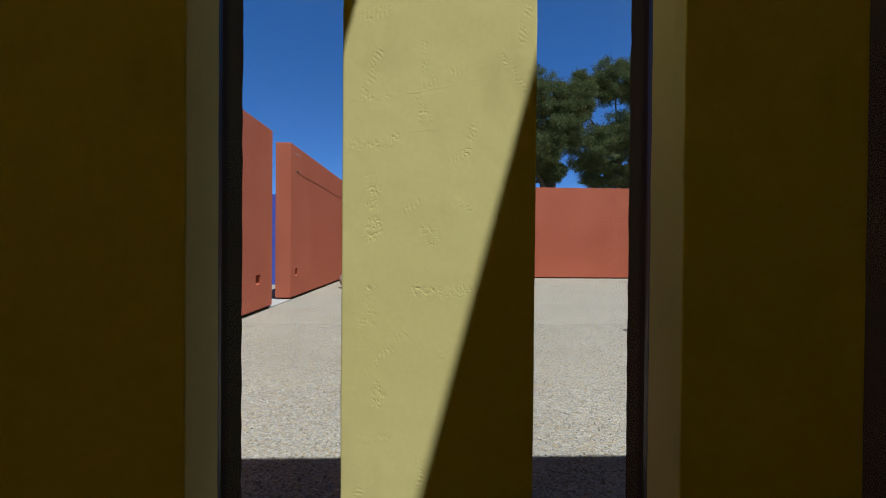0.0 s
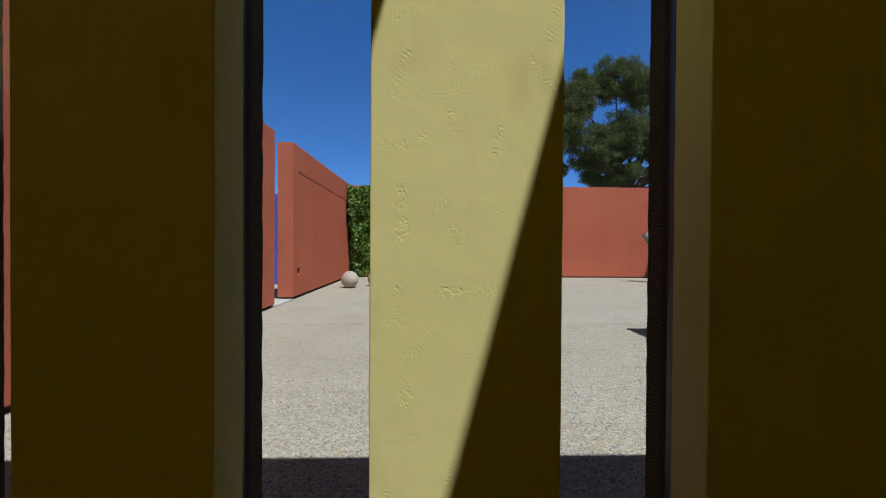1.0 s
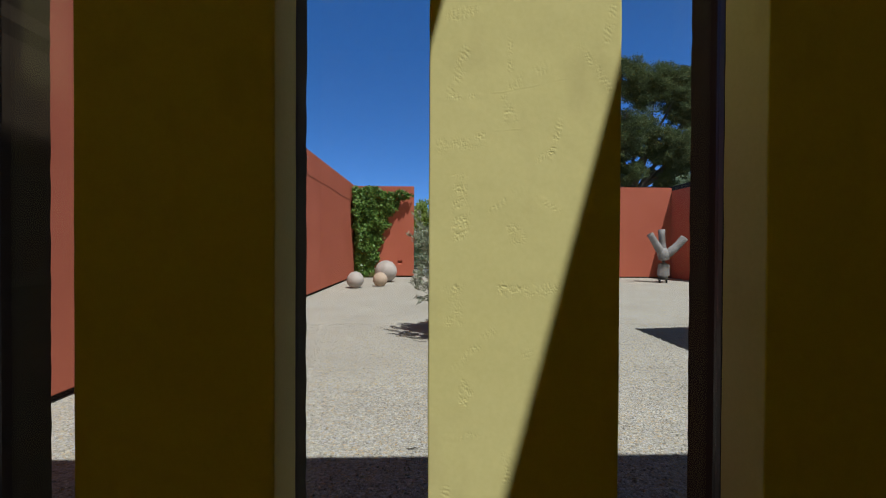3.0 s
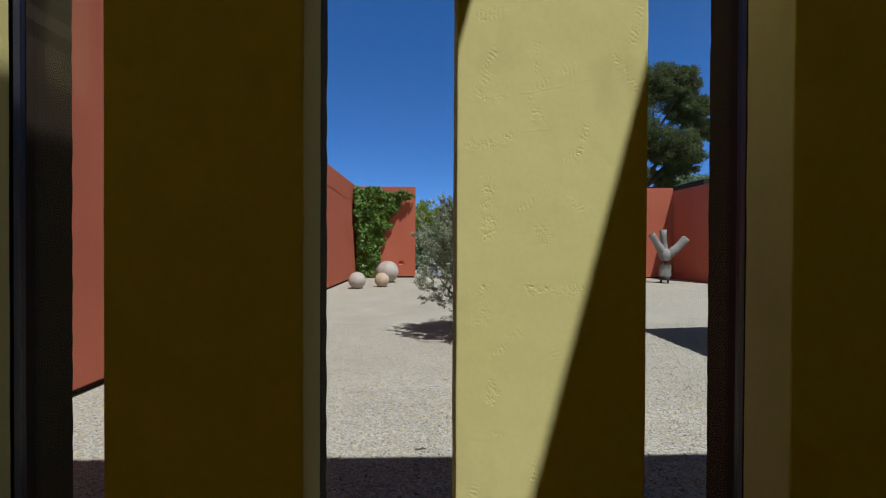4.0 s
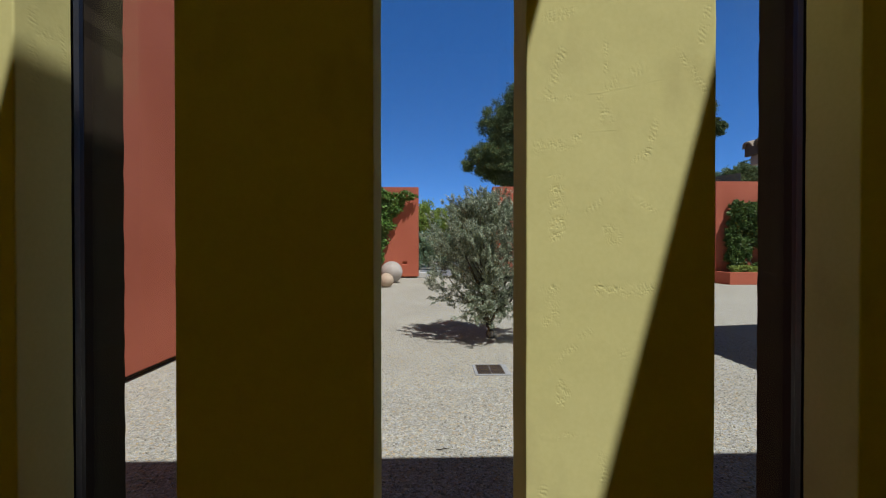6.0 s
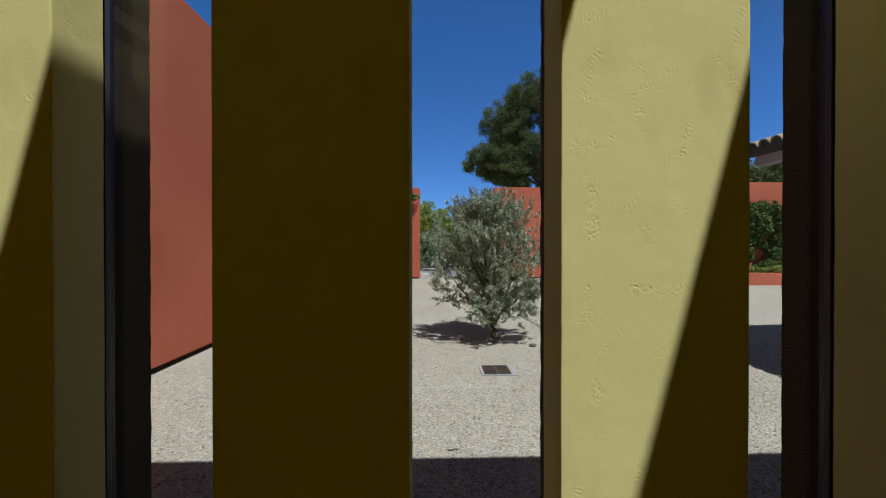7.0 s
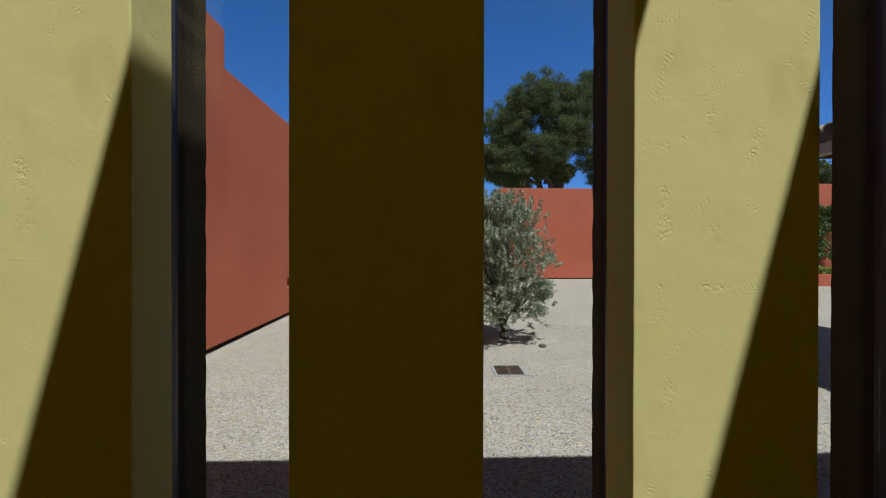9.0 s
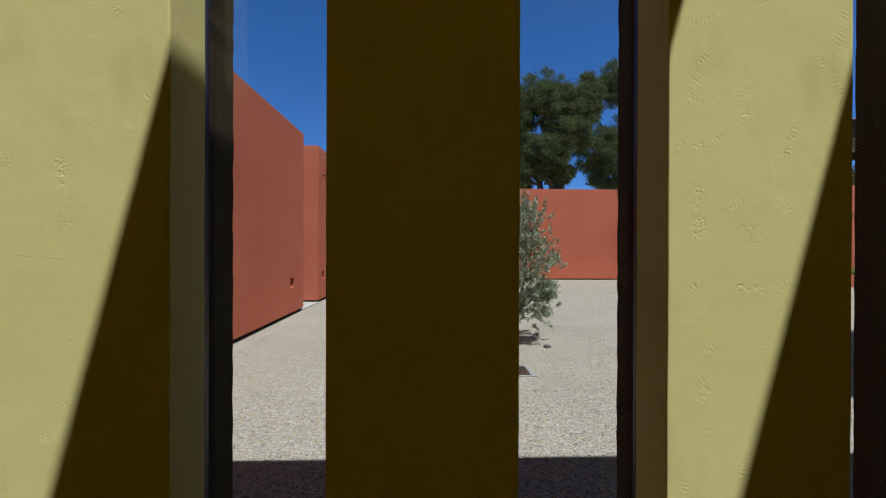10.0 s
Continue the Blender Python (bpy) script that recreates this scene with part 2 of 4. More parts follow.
def tube(points, radii, sides=10, seed=0, lumpy=0.0):
    """A tapered limb along points, with an uneven skin."""
    rnd = random.Random(seed)
    bm = bmesh.new()
    rings = []
    for i, (p, r) in enumerate(zip(points, radii)):
        p = Vector(p)
        a, b = Vector(points[max(i - 1, 0)]), Vector(points[min(i + 1, len(points) - 1)])
        q = (b - a).to_track_quat("Z", "Y")
        ring = []
        for k in range(sides):
            w = 2 * math.pi * k / sides
            rr = r * (1 + lumpy * rnd.uniform(-1, 1))
            ring.append(bm.verts.new(p + q @ Vector((rr * math.cos(w), rr * math.sin(w), 0))))
        rings.append(ring)
    for a, b in zip(rings, rings[1:]):
        for k in range(sides):
            bm.faces.new((a[k], a[(k + 1) % sides], b[(k + 1) % sides], b[k]))
    bm.faces.new(rings[0][::-1])
    bm.faces.new(rings[-1])
    return bm


def leaf_cloud(name, centres, normals, length, width, material, parent, seed=1, spread=0.35, facing=None, tumble=0.6):
    """Leaves as small folded blades, one per centre; facing: the way their upper sides look, roughly."""
    rng = np.random.default_rng(seed)
    n = len(centres)
    c = np.asarray(centres, float)
    axis = rng.normal(size=(n, 3)) + np.asarray(normals, float) * 0.8
    axis /= np.linalg.norm(axis, axis=1)[:, None]
    side = np.cross(axis, rng.normal(size=(n, 3)) if facing is None else np.asarray(facing, float) + rng.normal(size=(n, 3)) * tumble)
    side /= np.linalg.norm(side, axis=1)[:, None]
    up = np.cross(axis, side)
    ln = length * rng.uniform(1 - spread, 1 + spread, n)[:, None]
    wd = width * rng.uniform(1 - spread, 1 + spread, n)[:, None]
    base, tip = c - axis * ln / 2, c + axis * ln / 2
    l, r = c - side * wd / 2 + up * wd * 0.25, c + side * wd / 2 + up * wd * 0.25
    verts = np.stack([base, r, tip, l], 1).reshape(-1, 3)
    faces = [f for i in range(n) for f in ((4 * i, 4 * i + 1, 4 * i + 2), (4 * i, 4 * i + 2, 4 * i + 3))]
    return raw(name, verts.tolist(), faces, material, parent)


def clumps(rng, lobes, per_lobe, twigs, shell=0.55):
    """Leaf places: each lobe (x, y, z, rx, ry, rz) holds small twig clusters, thicker towards its skin."""
    pts, nrm = [], []
    for x, y, z, rx, ry, rz in lobes:
        d = rng.normal(size=(twigs, 3))
        d /= np.linalg.norm(d, axis=1)[:, None]
        rad = rng.uniform(shell, 1.0, twigs)[:, None]
        cen = d * rad * np.array([rx, ry, rz]) + np.array([x, y, z])
        k = per_lobe // twigs
        off = rng.normal(size=(twigs, k, 3)) * np.array([rx, ry, rz]) * 0.09
        pts.append((cen[:, None, :] + off).reshape(-1, 3))
        nrm.append(np.repeat(d, k, axis=0))
    return np.concatenate(pts), np.concatenate(nrm)


# ---- ground ----
def ground_sheet():
    bm = bmesh.new()
    bmesh.ops.create_grid(bm, x_segments=4, y_segments=4, size=400, matrix=Matrix.Translation((0, 100, 0)))
    return tagged(mesh_object("ground", bm, GRAVEL), "pale tan gravel covering the courtyard", "gravel", kind="structure")


ground_sheet()

# ---- the building that the camera stands in ----
FRONT, GLAZE, OUTER = 0.855, 0.985, 1.195
INSET_WEST, INSET_EAST = 0.046, 0.036
PITCH, HALF, FIRST = 0.7195, 0.2015, 0.0405
ROOF, SLAB, TOP = 3.3, 0.49, 3.8
KX = 0.262
CENTRES = [FIRST + PITCH * i for i in range(-5, 7)]
X0, X1 = CENTRES[0] - 0.35, CENTRES[-1] + 0.35
BACK = -1.9


def lattice(rng, x, z, cell):
    """Smooth random relief from 0 to 1 with bumps of about the size of a cell, at the places x, z."""
    grid = rng.random((64, 256))
    u, v = (x + 50) / cell, (z + 50) / cell
    i, j = np.floor(u).astype(int), np.floor(v).astype(int)
    fu, fv = u - i, v - j
    fu, fv = fu * fu * (3 - 2 * fu), fv * fv * (3 - 2 * fv)
    g = lambda a, b: grid[a % 64, b % 256]
    return (g(i, j) * (1 - fu) + g(i + 1, j) * fu) * (1 - fv) + (g(i, j + 1) * (1 - fu) + g(i + 1, j + 1) * fu) * fv


def dents(rng, x, z, cell):
    """Scattered small round dents, 0 to 1, one at most in each cell."""
    i, j = np.floor((x + 50) / cell).astype(int), np.floor((z + 50) / cell).astype(int)
    a, b, r, there = rng.uniform(0.3, 0.7, (97, 89)), rng.uniform(0.3, 0.7, (97, 89)), rng.uniform(0.2, 0.48, (97, 89)), rng.uniform(0, 1, (97, 89)) < 0.8
    k, m = i % 97, j % 89
    d = np.hypot((x + 50) / cell - i - a[k, m], ((z + 50) / cell - j - b[k, m]) * 0.8) / r[k, m]
    return np.clip(1.15 - d * d, 0, 1) * there[k, m]


# trowel marks: from x, z to x, z (metres, x from the pillar's middle), breadth
MARKS_WORN = [
    (-0.17, 1.905, -0.099, 1.925, 0.011), (-0.122, 1.843, -0.158, 1.743, 0.010), (-0.034, 1.865, -0.034, 1.800, 0.005), (-0.034, 1.766, 0.083, 1.830, 0.012),
    (-0.178, 1.738, -0.09, 1.744, 0.005), (-0.043, 1.745, -0.03, 1.695, 0.011), (-0.184, 1.632, -0.086, 1.657, 0.014), (-0.136, 1.580, -0.138, 1.445, 0.016),
    (0.07, 1.694, 0.05, 1.613, 0.007), (0.115, 1.850, 0.178, 1.760, 0.007), (0.184, 1.935, 0.17, 1.86, 0.009), (-0.072, 1.505, -0.006, 1.553, 0.008),
    (0.027, 1.535, 0.074, 1.503, 0.005), (-0.022, 1.474, -0.019, 1.441, 0.014), (-0.05, 1.948, 0.03, 1.948, 0.005),
    (-0.175, 1.738, -0.05, 1.752, 0.003), (-0.05, 1.752, 0.085, 1.782, 0.003), (-0.065, 1.672, -0.015, 1.675, 0.003), (-0.175, 1.91, -0.1, 1.932, 0.003),
    (0.075, 1.70, 0.055, 1.63, 0.006), (0.055, 1.63, 0.02, 1.61, 0.005),
]
MARKS_WORN_LOW = [
    (-0.147, 1.366, -0.15, 1.268, 0.017), (-0.056, 1.338, 0.072, 1.348, 0.014), (-0.067, 1.258, -0.15, 1.17, 0.009), (-0.117, 1.148, -0.134, 1.10, 0.013),
    (-0.166, 1.031, -0.067, 1.038, 0.006), (-0.034, 0.995, -0.037, 0.938, 0.010), (-0.164, 0.928, -0.164, 0.9, 0.01), (0.0, 1.215, 0.01, 1.2, 0.01),
]
MARKS_PLAIN = [
    (-0.019, 1.605, -0.005, 1.455, 0.014), (0.088, 1.915, 0.105, 1.898, 0.012), (-0.02, 1.714, 0.05, 1.672, 0.003), (0.162, 1.735, 0.085, 1.598, 0.006),
    (0.047, 1.93, 0.045, 1.835, 0.006), (0.127, 1.806, 0.17, 1.811, 0.003), (-0.055, 1.637, -0.036, 1.642, 0.005), (-0.13, 1.595, -0.12, 1.59, 0.018),
    (-0.18, 1.415, 0.06, 1.395, 0.004), (0.06, 1.43, 0.082, 1.395, 0.006), (-0.015, 1.23, 0.015, 1.225, 0.008), (-0.02, 1.115, 0.0, 1.1, 0.012), (-0.055, 1.03, -0.02, 1.042, 0.013),
    (0.235, 1.96, 0.247, 1.76, 0.012), (0.26, 1.885, 0.3, 1.915, 0.011), (0.31, 1.93, 0.318, 1.74, 0.006),
]


def stucco_face(x, marks):
    """The trowelled coat of a pillar: its front and, round the arrises, both inner reveals."""
    rng = np.random.default_rng(int(abs(x) * 1000) + 3)
    fine = 0.0015 if marks else 0.012
    deep = GLAZE - FRONT
    back = np.concatenate([np.arange(deep, 0.012, -max(fine * 1.3, 0.003)), [0.01, 0.006, 0.003]])
    front = np.concatenate([[-HALF + 0.0006, -HALF + 0.002], np.arange(-HALF + 0.005, HALF - 0.004, fine), [HALF - 0.002, HALF - 0.0006]])
    one, nil = np.ones_like(back), np.zeros_like(front)
    px = np.concatenate([-HALF * one, front, HALF * one])
    py = np.concatenate([back, nil, back[::-1]])
    py[len(back)] = py[-len(back) - 1] = 0.0008
    nx = np.concatenate([-one, nil, one])
    ny = np.concatenate([0 * one, nil - 1, 0 * one])
    u = np.concatenate([-HALF - back, front, HALF + back[::-1]])
    zs = np.concatenate([np.arange(0.06, 0.84, 0.06), np.arange(0.85, 2.06, fine), np.arange(2.1, 3.0, 0.06)])
    gu, gz = np.meshgrid(u, zs)
    h = (lattice(rng, gu, gz, 0.09) - 0.5) * 0.0009 + (lattice(rng, gu, gz, 0.028) - 0.5) * 0.0003
    warp_u, warp_z = lattice(rng, gu, gz, 0.011) * 0.011, lattice(rng, gu, gz, 0.009) * 0.011
    pits, grains = dents(rng, gu + 0.35 * gz + warp_u, gz - 0.2 * gu + warp_z, 0.0046), lattice(rng, gu, gz, 0.016)
    for x0, z0, x1, z1, wide in marks:
        dx, dz = x1 - x0, z1 - z0
        ln = max(math.hypot(dx, dz), 1e-4)
        s = ((gu - x0) * dx + (gz - z0) * dz) / ln ** 2
        off = ((gu - x0) * dz - (gz - z0) * dx) / ln
        off = off + (lattice(rng, gu, gz, 0.03) - 0.5) * wide * 0.9
        along = np.clip(np.minimum(s, 1 - s) * ln / 0.008 + 1, 0, 1)
        mask = np.clip(1.5 - np.abs(off) / wide, 0, 1) * along
        if wide < 0.0045:
            h += mask * np.clip(grains * 2.4 - 0.6, 0, 1) * (0.00012 * np.sin(np.clip(off / wide, -1, 1) * 3.1))
        else:
            comb = 1.0 if wide < 0.0125 else 0.25
            rake = np.clip(np.sin(s * ln / 0.0095 * 6.28 + off / wide * 1.6 + grains * 5), -0.2, 1)
            h += mask * (pits * (0.00075 - 0.0003 * comb) * np.clip(grains * 2 - 0.35, 0, 1.3) + rake * comb * 0.00022 * np.clip(grains * 1.8 - 0.3, 0, 1) - 0.00012)
    wob = (lattice(rng, gu * 0, gz, 0.06) - 0.5) * 0.0014 * np.clip(1 - (HALF - np.abs(px)) * 60, 0, 1) * np.sign(px)
    gx = px - h * nx + wob
    gy = py - h * ny
    verts = np.stack([gx, gy - deep / 2, gz], -1).reshape(-1, 3)
    n = len(u)
    k = (np.arange(len(zs) - 1)[:, None] * n + np.arange(n - 1)[None, :]).reshape(-1)
    faces = np.stack([k, k + 1, k + n + 1, k + n], 1)
    bm = bmesh.new()
    me = bpy.data.meshes.new("coat")
    me.from_pydata(verts.tolist(), [], faces.tolist())
    bm.from_mesh(me)
    bpy.data.meshes.remove(me)
    return bm


def outer_pier(x, east=INSET_EAST):
    """Outer half of a pillar: rough stucco with an uneven arris."""
    rnd = random.Random(int(abs(x) * 100))
    d, far = (GLAZE - FRONT) / 2, OUTER - (FRONT + GLAZE) / 2
    bm = bmesh.new()
    rows = []
    for i in range(76):
        z = 0.04 * i
        a, w = -HALF + INSET_WEST + rnd.uniform(-0.0016, 0.0016), HALF - east + rnd.uniform(-0.0016, 0.0016)
        rows.append([bm.verts.new(v) for v in ((a, d + 0.002, z), (w, d + 0.002, z), (w, far - 0.008, z), (w - 0.008, far, z), (a + 0.008, far, z), (a, far - 0.008, z))])
    for a, b in zip(rows, rows[1:]):
        for k in range(6):
            bm.faces.new((a[k], a[(k + 1) % 6], b[(k + 1) % 6], b[k]))
    bm.faces.new(rows[0][::-1])
    bm.faces.new(rows[-1])
    return bm


def pillar(x, marks, east=INSET_EAST):
    ob = thing("pillar", (x, (FRONT + GLAZE) / 2, 0))
    d = (GLAZE - FRONT) / 2
    part("pillar_body", box(-HALF + 0.004, HALF - 0.004, -d + 0.005, d - 0.001, 0.05, 3.0), YELLOW, ob)
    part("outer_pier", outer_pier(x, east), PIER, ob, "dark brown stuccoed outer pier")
    part("stucco_face", stucco_face(x, marks), YELLOW, ob, "trowel-marked yellow stucco", True)
    return ob


for i, cx in enumerate(CENTRES):
    p = pillar(cx, MARKS_WORN + MARKS_WORN_LOW if i == 5 else MARKS_PLAIN if i == 3 else [], 0.03 if i == 3 else INSET_EAST)
    tagged(p, "square yellow stuccoed pillar between narrow windows", "pillar", "row of pillars", "structure")


def window(n, x):
    """Fixed light held behind the pillars' inner edges."""
    h = (PITCH - 2 * HALF) / 2 + 0.035
    ob = thing("window_%d" % n, (x, GLAZE, 0.05))
    for s in (-1, 1):
        a, b = sorted((s * h, s * (h - 0.012)))
        jamb = part("jamb", box(a, b, 0.003, 0.062, 0, 2.95, 0.001), STEEL, ob)
        a, b = sorted((s * (h - 0.0125), s * (h - 0.017)))
        part("glazing_bead", box(a, b, 0.028, 0.044, 0.01, 2.94), ALUMINIUM, jamb, "dull aluminium glazing bead")
    part("sill", box(-h + 0.013, h - 0.013, 0.003, 0.062, 0, 0.03, 0.001), STEEL, ob)
    pane = part("pane", box(-h + 0.0125, h - 0.0125, 0.045, 0.051, 0.031, 2.95), GLASS, ob)
    pane.visible_shadow = False
    return tagged(ob, "tall narrow fixed window in a black steel frame", "window", "row of windows", "structure")


for i, (a, b) in enumerate(zip(CENTRES, CENTRES[1:])):
    window(i + 1, (a + b) / 2)

lintel = mesh_object("wall_north", box(X0, X1, FRONT, GLAZE, 3.002, TOP, 0.01), YELLOW)
tagged(lintel, "yellow stuccoed wall above the row of windows", "wall", kind="structure")
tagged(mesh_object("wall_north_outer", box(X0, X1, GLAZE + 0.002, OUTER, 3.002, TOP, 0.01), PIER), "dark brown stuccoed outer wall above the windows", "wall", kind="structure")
tagged(mesh_object("wall_south", box(X0, X1, BACK - 0.3, BACK, 0.0, TOP), DEEP), "deep ochre stuccoed rear wall of the passage", "wall", kind="structure")
tagged(mesh_object("wall_west", box(X0 - 0.3, X0 - 0.002, BACK - 0.3, OUTER, 0.0, TOP), DEEP), "deep ochre stuccoed end wall of the passage", "wall", kind="structure")
tagged(mesh_object("wall_east", box(X1 + 0.002, X1 + 0.3, BACK - 0.3, OUTER, 0.0, TOP), DEEP), "deep ochre stuccoed end wall of the passage", "wall", kind="structure")
tagged(mesh_object("floor", box(X0, X1, BACK, OUTER, 0.004, 0.048), OCHRE), "terracotta floor of the passage", "floor", kind="structure")


def ceiling():
    """Roof slab with a narrow open slot for every second pillar, running from the rear to the front."""
    bm = bmesh.new()
    y_slot = -1.15
    add_box(bm, X0, X1, BACK, y_slot, ROOF, ROOF + SLAB)
    cuts = []
    for i in range(-3, 1):
        shift = 2 * PITCH * i
        left = -0.166 + KX * (ROOF - 1.824) + shift
        right = 0.2305 + KX * (ROOF + SLAB - 1.81) + shift
        if left > X0 and right < X1:
            cuts.append((left, right))
    x = X0
    for left, right in cuts:
        add_box(bm, x, left, y_slot, FRONT - 0.002, ROOF, ROOF + SLAB)
        x = right
    add_box(bm, x, X1, y_slot, FRONT - 0.002, ROOF, ROOF + SLAB)
    return tagged(mesh_object("ceiling", bm, DEEP), "deep ochre ceiling with narrow open light slots", "ceiling", kind="structure")


ceiling()


# ---- courtyard walls ----
def red_wall(name, x0, x1, y0, y1, top, label, plinth=0.07, inset=0.06, holes=(), profile=()):
    """Stuccoed wall standing on a low recessed plinth; holes: (face axis, along, z, width, height, depth)."""
    bm = bmesh.new()
    if profile:
        ends = [[bm.verts.new((x, y, z)) for y, z in profile] for x in (x0, x1)]
        n = len(profile)
        bm.faces.new(ends[0][::-1])
        bm.faces.new(ends[1])
        for k in range(n):
            bm.faces.new((ends[0][k], ends[0][(k + 1) % n], ends[1][(k + 1) % n], ends[1][k]))
        bmesh.ops.recalc_face_normals(bm, faces=bm.faces)
        bmesh.ops.bevel(bm, geom=list(bm.edges), offset=0.012, segments=2, affect="EDGES", profile=0.6)
    else:
        add_box(bm, x0, x1, y0, y1, plinth, top, 0.012)
    ob = mesh_object(name, bm, RED)
    for axis, along, z, w, h, d in holes:
        cut = mesh_object("cutter", box(x1 - d, x1 + 0.2, along - w / 2, along + w / 2, z - h / 2, z + h / 2) if axis == "x" else box(along - w / 2, along + w / 2, y0 - 0.2, y0 + d, z - h / 2, z + h / 2), RED)
        mod = ob.modifiers.new("hole", "BOOLEAN")
        mod.object, mod.operation, mod.solver = cut, "DIFFERENCE", "EXACT"
        dg = bpy.context.evaluated_depsgraph_get()
        me = bpy.data.meshes.new_from_object(ob.evaluated_get(dg))
        ob.modifiers.clear()
        ob.data = me
        bpy.data.objects.remove(cut)
    for axis, along, z, w, h, d in holes:
        bm = bmesh.new()
        low, up = z - h / 2 + 0.001, z - h / 2 + h * 0.45
        if axis == "x":
            prof = [(x1 - 0.004, low), (x1 - d + 0.002, low), (x1 - d + 0.002, up)]
            ends = [[bm.verts.new((px, along + k * (w / 2 - 0.002), pz)) for px, pz in prof] for k in (-1, 1)]
        else:
            prof = [(y0 + 0.004, low), (y0 + d - 0.002, low), (y0 + d - 0.002, up)]
            ends = [[bm.verts.new((along + k * (w / 2 - 0.002), py, pz)) for py, pz in prof] for k in (-1, 1)]
        bm.faces.new(ends[0])
        bm.faces.new(ends[1][::-1])
        for k in range(3):
            bm.faces.new((ends[0][k], ends[1][k], ends[1][(k + 1) % 3], ends[0][(k + 1) % 3]))
        bmesh.ops.recalc_face_normals(bm, faces=bm.faces)
        part("drain_sill", bm, RED, ob)
    part("plinth", box(x0 + inset, x1 - inset, y0 + inset, y1 - inset, 0.0, plinth - 0.001), RECESS, ob, "dark recessed plinth")
    return tagged(ob, label, "wall", kind="structure")


WX, THICK, FAR = -3.53, 0.385, 18.2
STEP = [(1.13, 0.07), (9.31, 0.07), (9.31, 3.98), (5.92, 3.98), (5.92, 4.52), (1.13, 4.52)]
red_wall("wall_1", WX - THICK, WX, 1.13, 9.31, 3.98, "terracotta red stuccoed garden wall stepping down, with a drain hole", holes=(("x", 8.57, 0.69, 0.24, 0.2, 0.15),), profile=STEP)
wall_3 = red_wall("wall_3", WX - THICK, WX, 10.52, FAR + 0.38, 4.03, "terracotta red stuccoed garden wall beside a gap", holes=(("x", 11.0, 0.7, 0.22, 0.2, 0.15),))
red_wall("wall_4", WX + 0.003, -0.95, FAR, FAR + 0.38, 4.05, "terracotta red stuccoed wall overgrown by a climbing vine", holes=(("y", -1.56, 0.66, 0.21, 0.18, 0.08),))
red_wall("wall_5", 2.38, 10.717, FAR, FAR + 0.38, 4.09, "long terracotta red stuccoed garden wall", plinth=0.05)
red_wall("wall_6", 10.72, 17.5, 15.6, FAR + 0.38, 3.95, "terracotta red stuccoed wall behind a planter", plinth=0.01, inset=0.0)
part("scrape", tube([(WX + 0.001, 10.82, 3.79), (WX + 0.004, 10.95, 3.82), (WX + 0.004, 11.12, 3.83), (WX + 0.001, 11.3, 3.79)], [0.003, 0.009, 0.008, 0.003], 6, 3, 0.3), PALE, wall_3, "pale scrape in the stucco")
tagged(mesh_object("wall_7", box(-9, WX - THICK - 0.05, 14.6, 14.9, 0.0, 3.2, 0.01), BLUE), "bright blue stuccoed wall behind the gap", "wall", kind="structure")
tagged(mesh_object("threshold", box(-6.5, WX - 0.01, 9.23, 10.62, 0.0, 0.03, 0.008), PALE), "pale concrete slab in the gap between walls", "slab", kind="structure")

# ---- olive tree ----
def branch_points(a, b, n, wob, rnd):
    a, b = Vector(a), Vector(b)
    pts = [a.lerp(b, i / n) + (Vector((rnd.uniform(-wob, wob), rnd.uniform(-wob, wob), rnd.uniform(-wob, wob))) if 0 < i < n else Vector()) for i in range(n + 1)]
    return pts


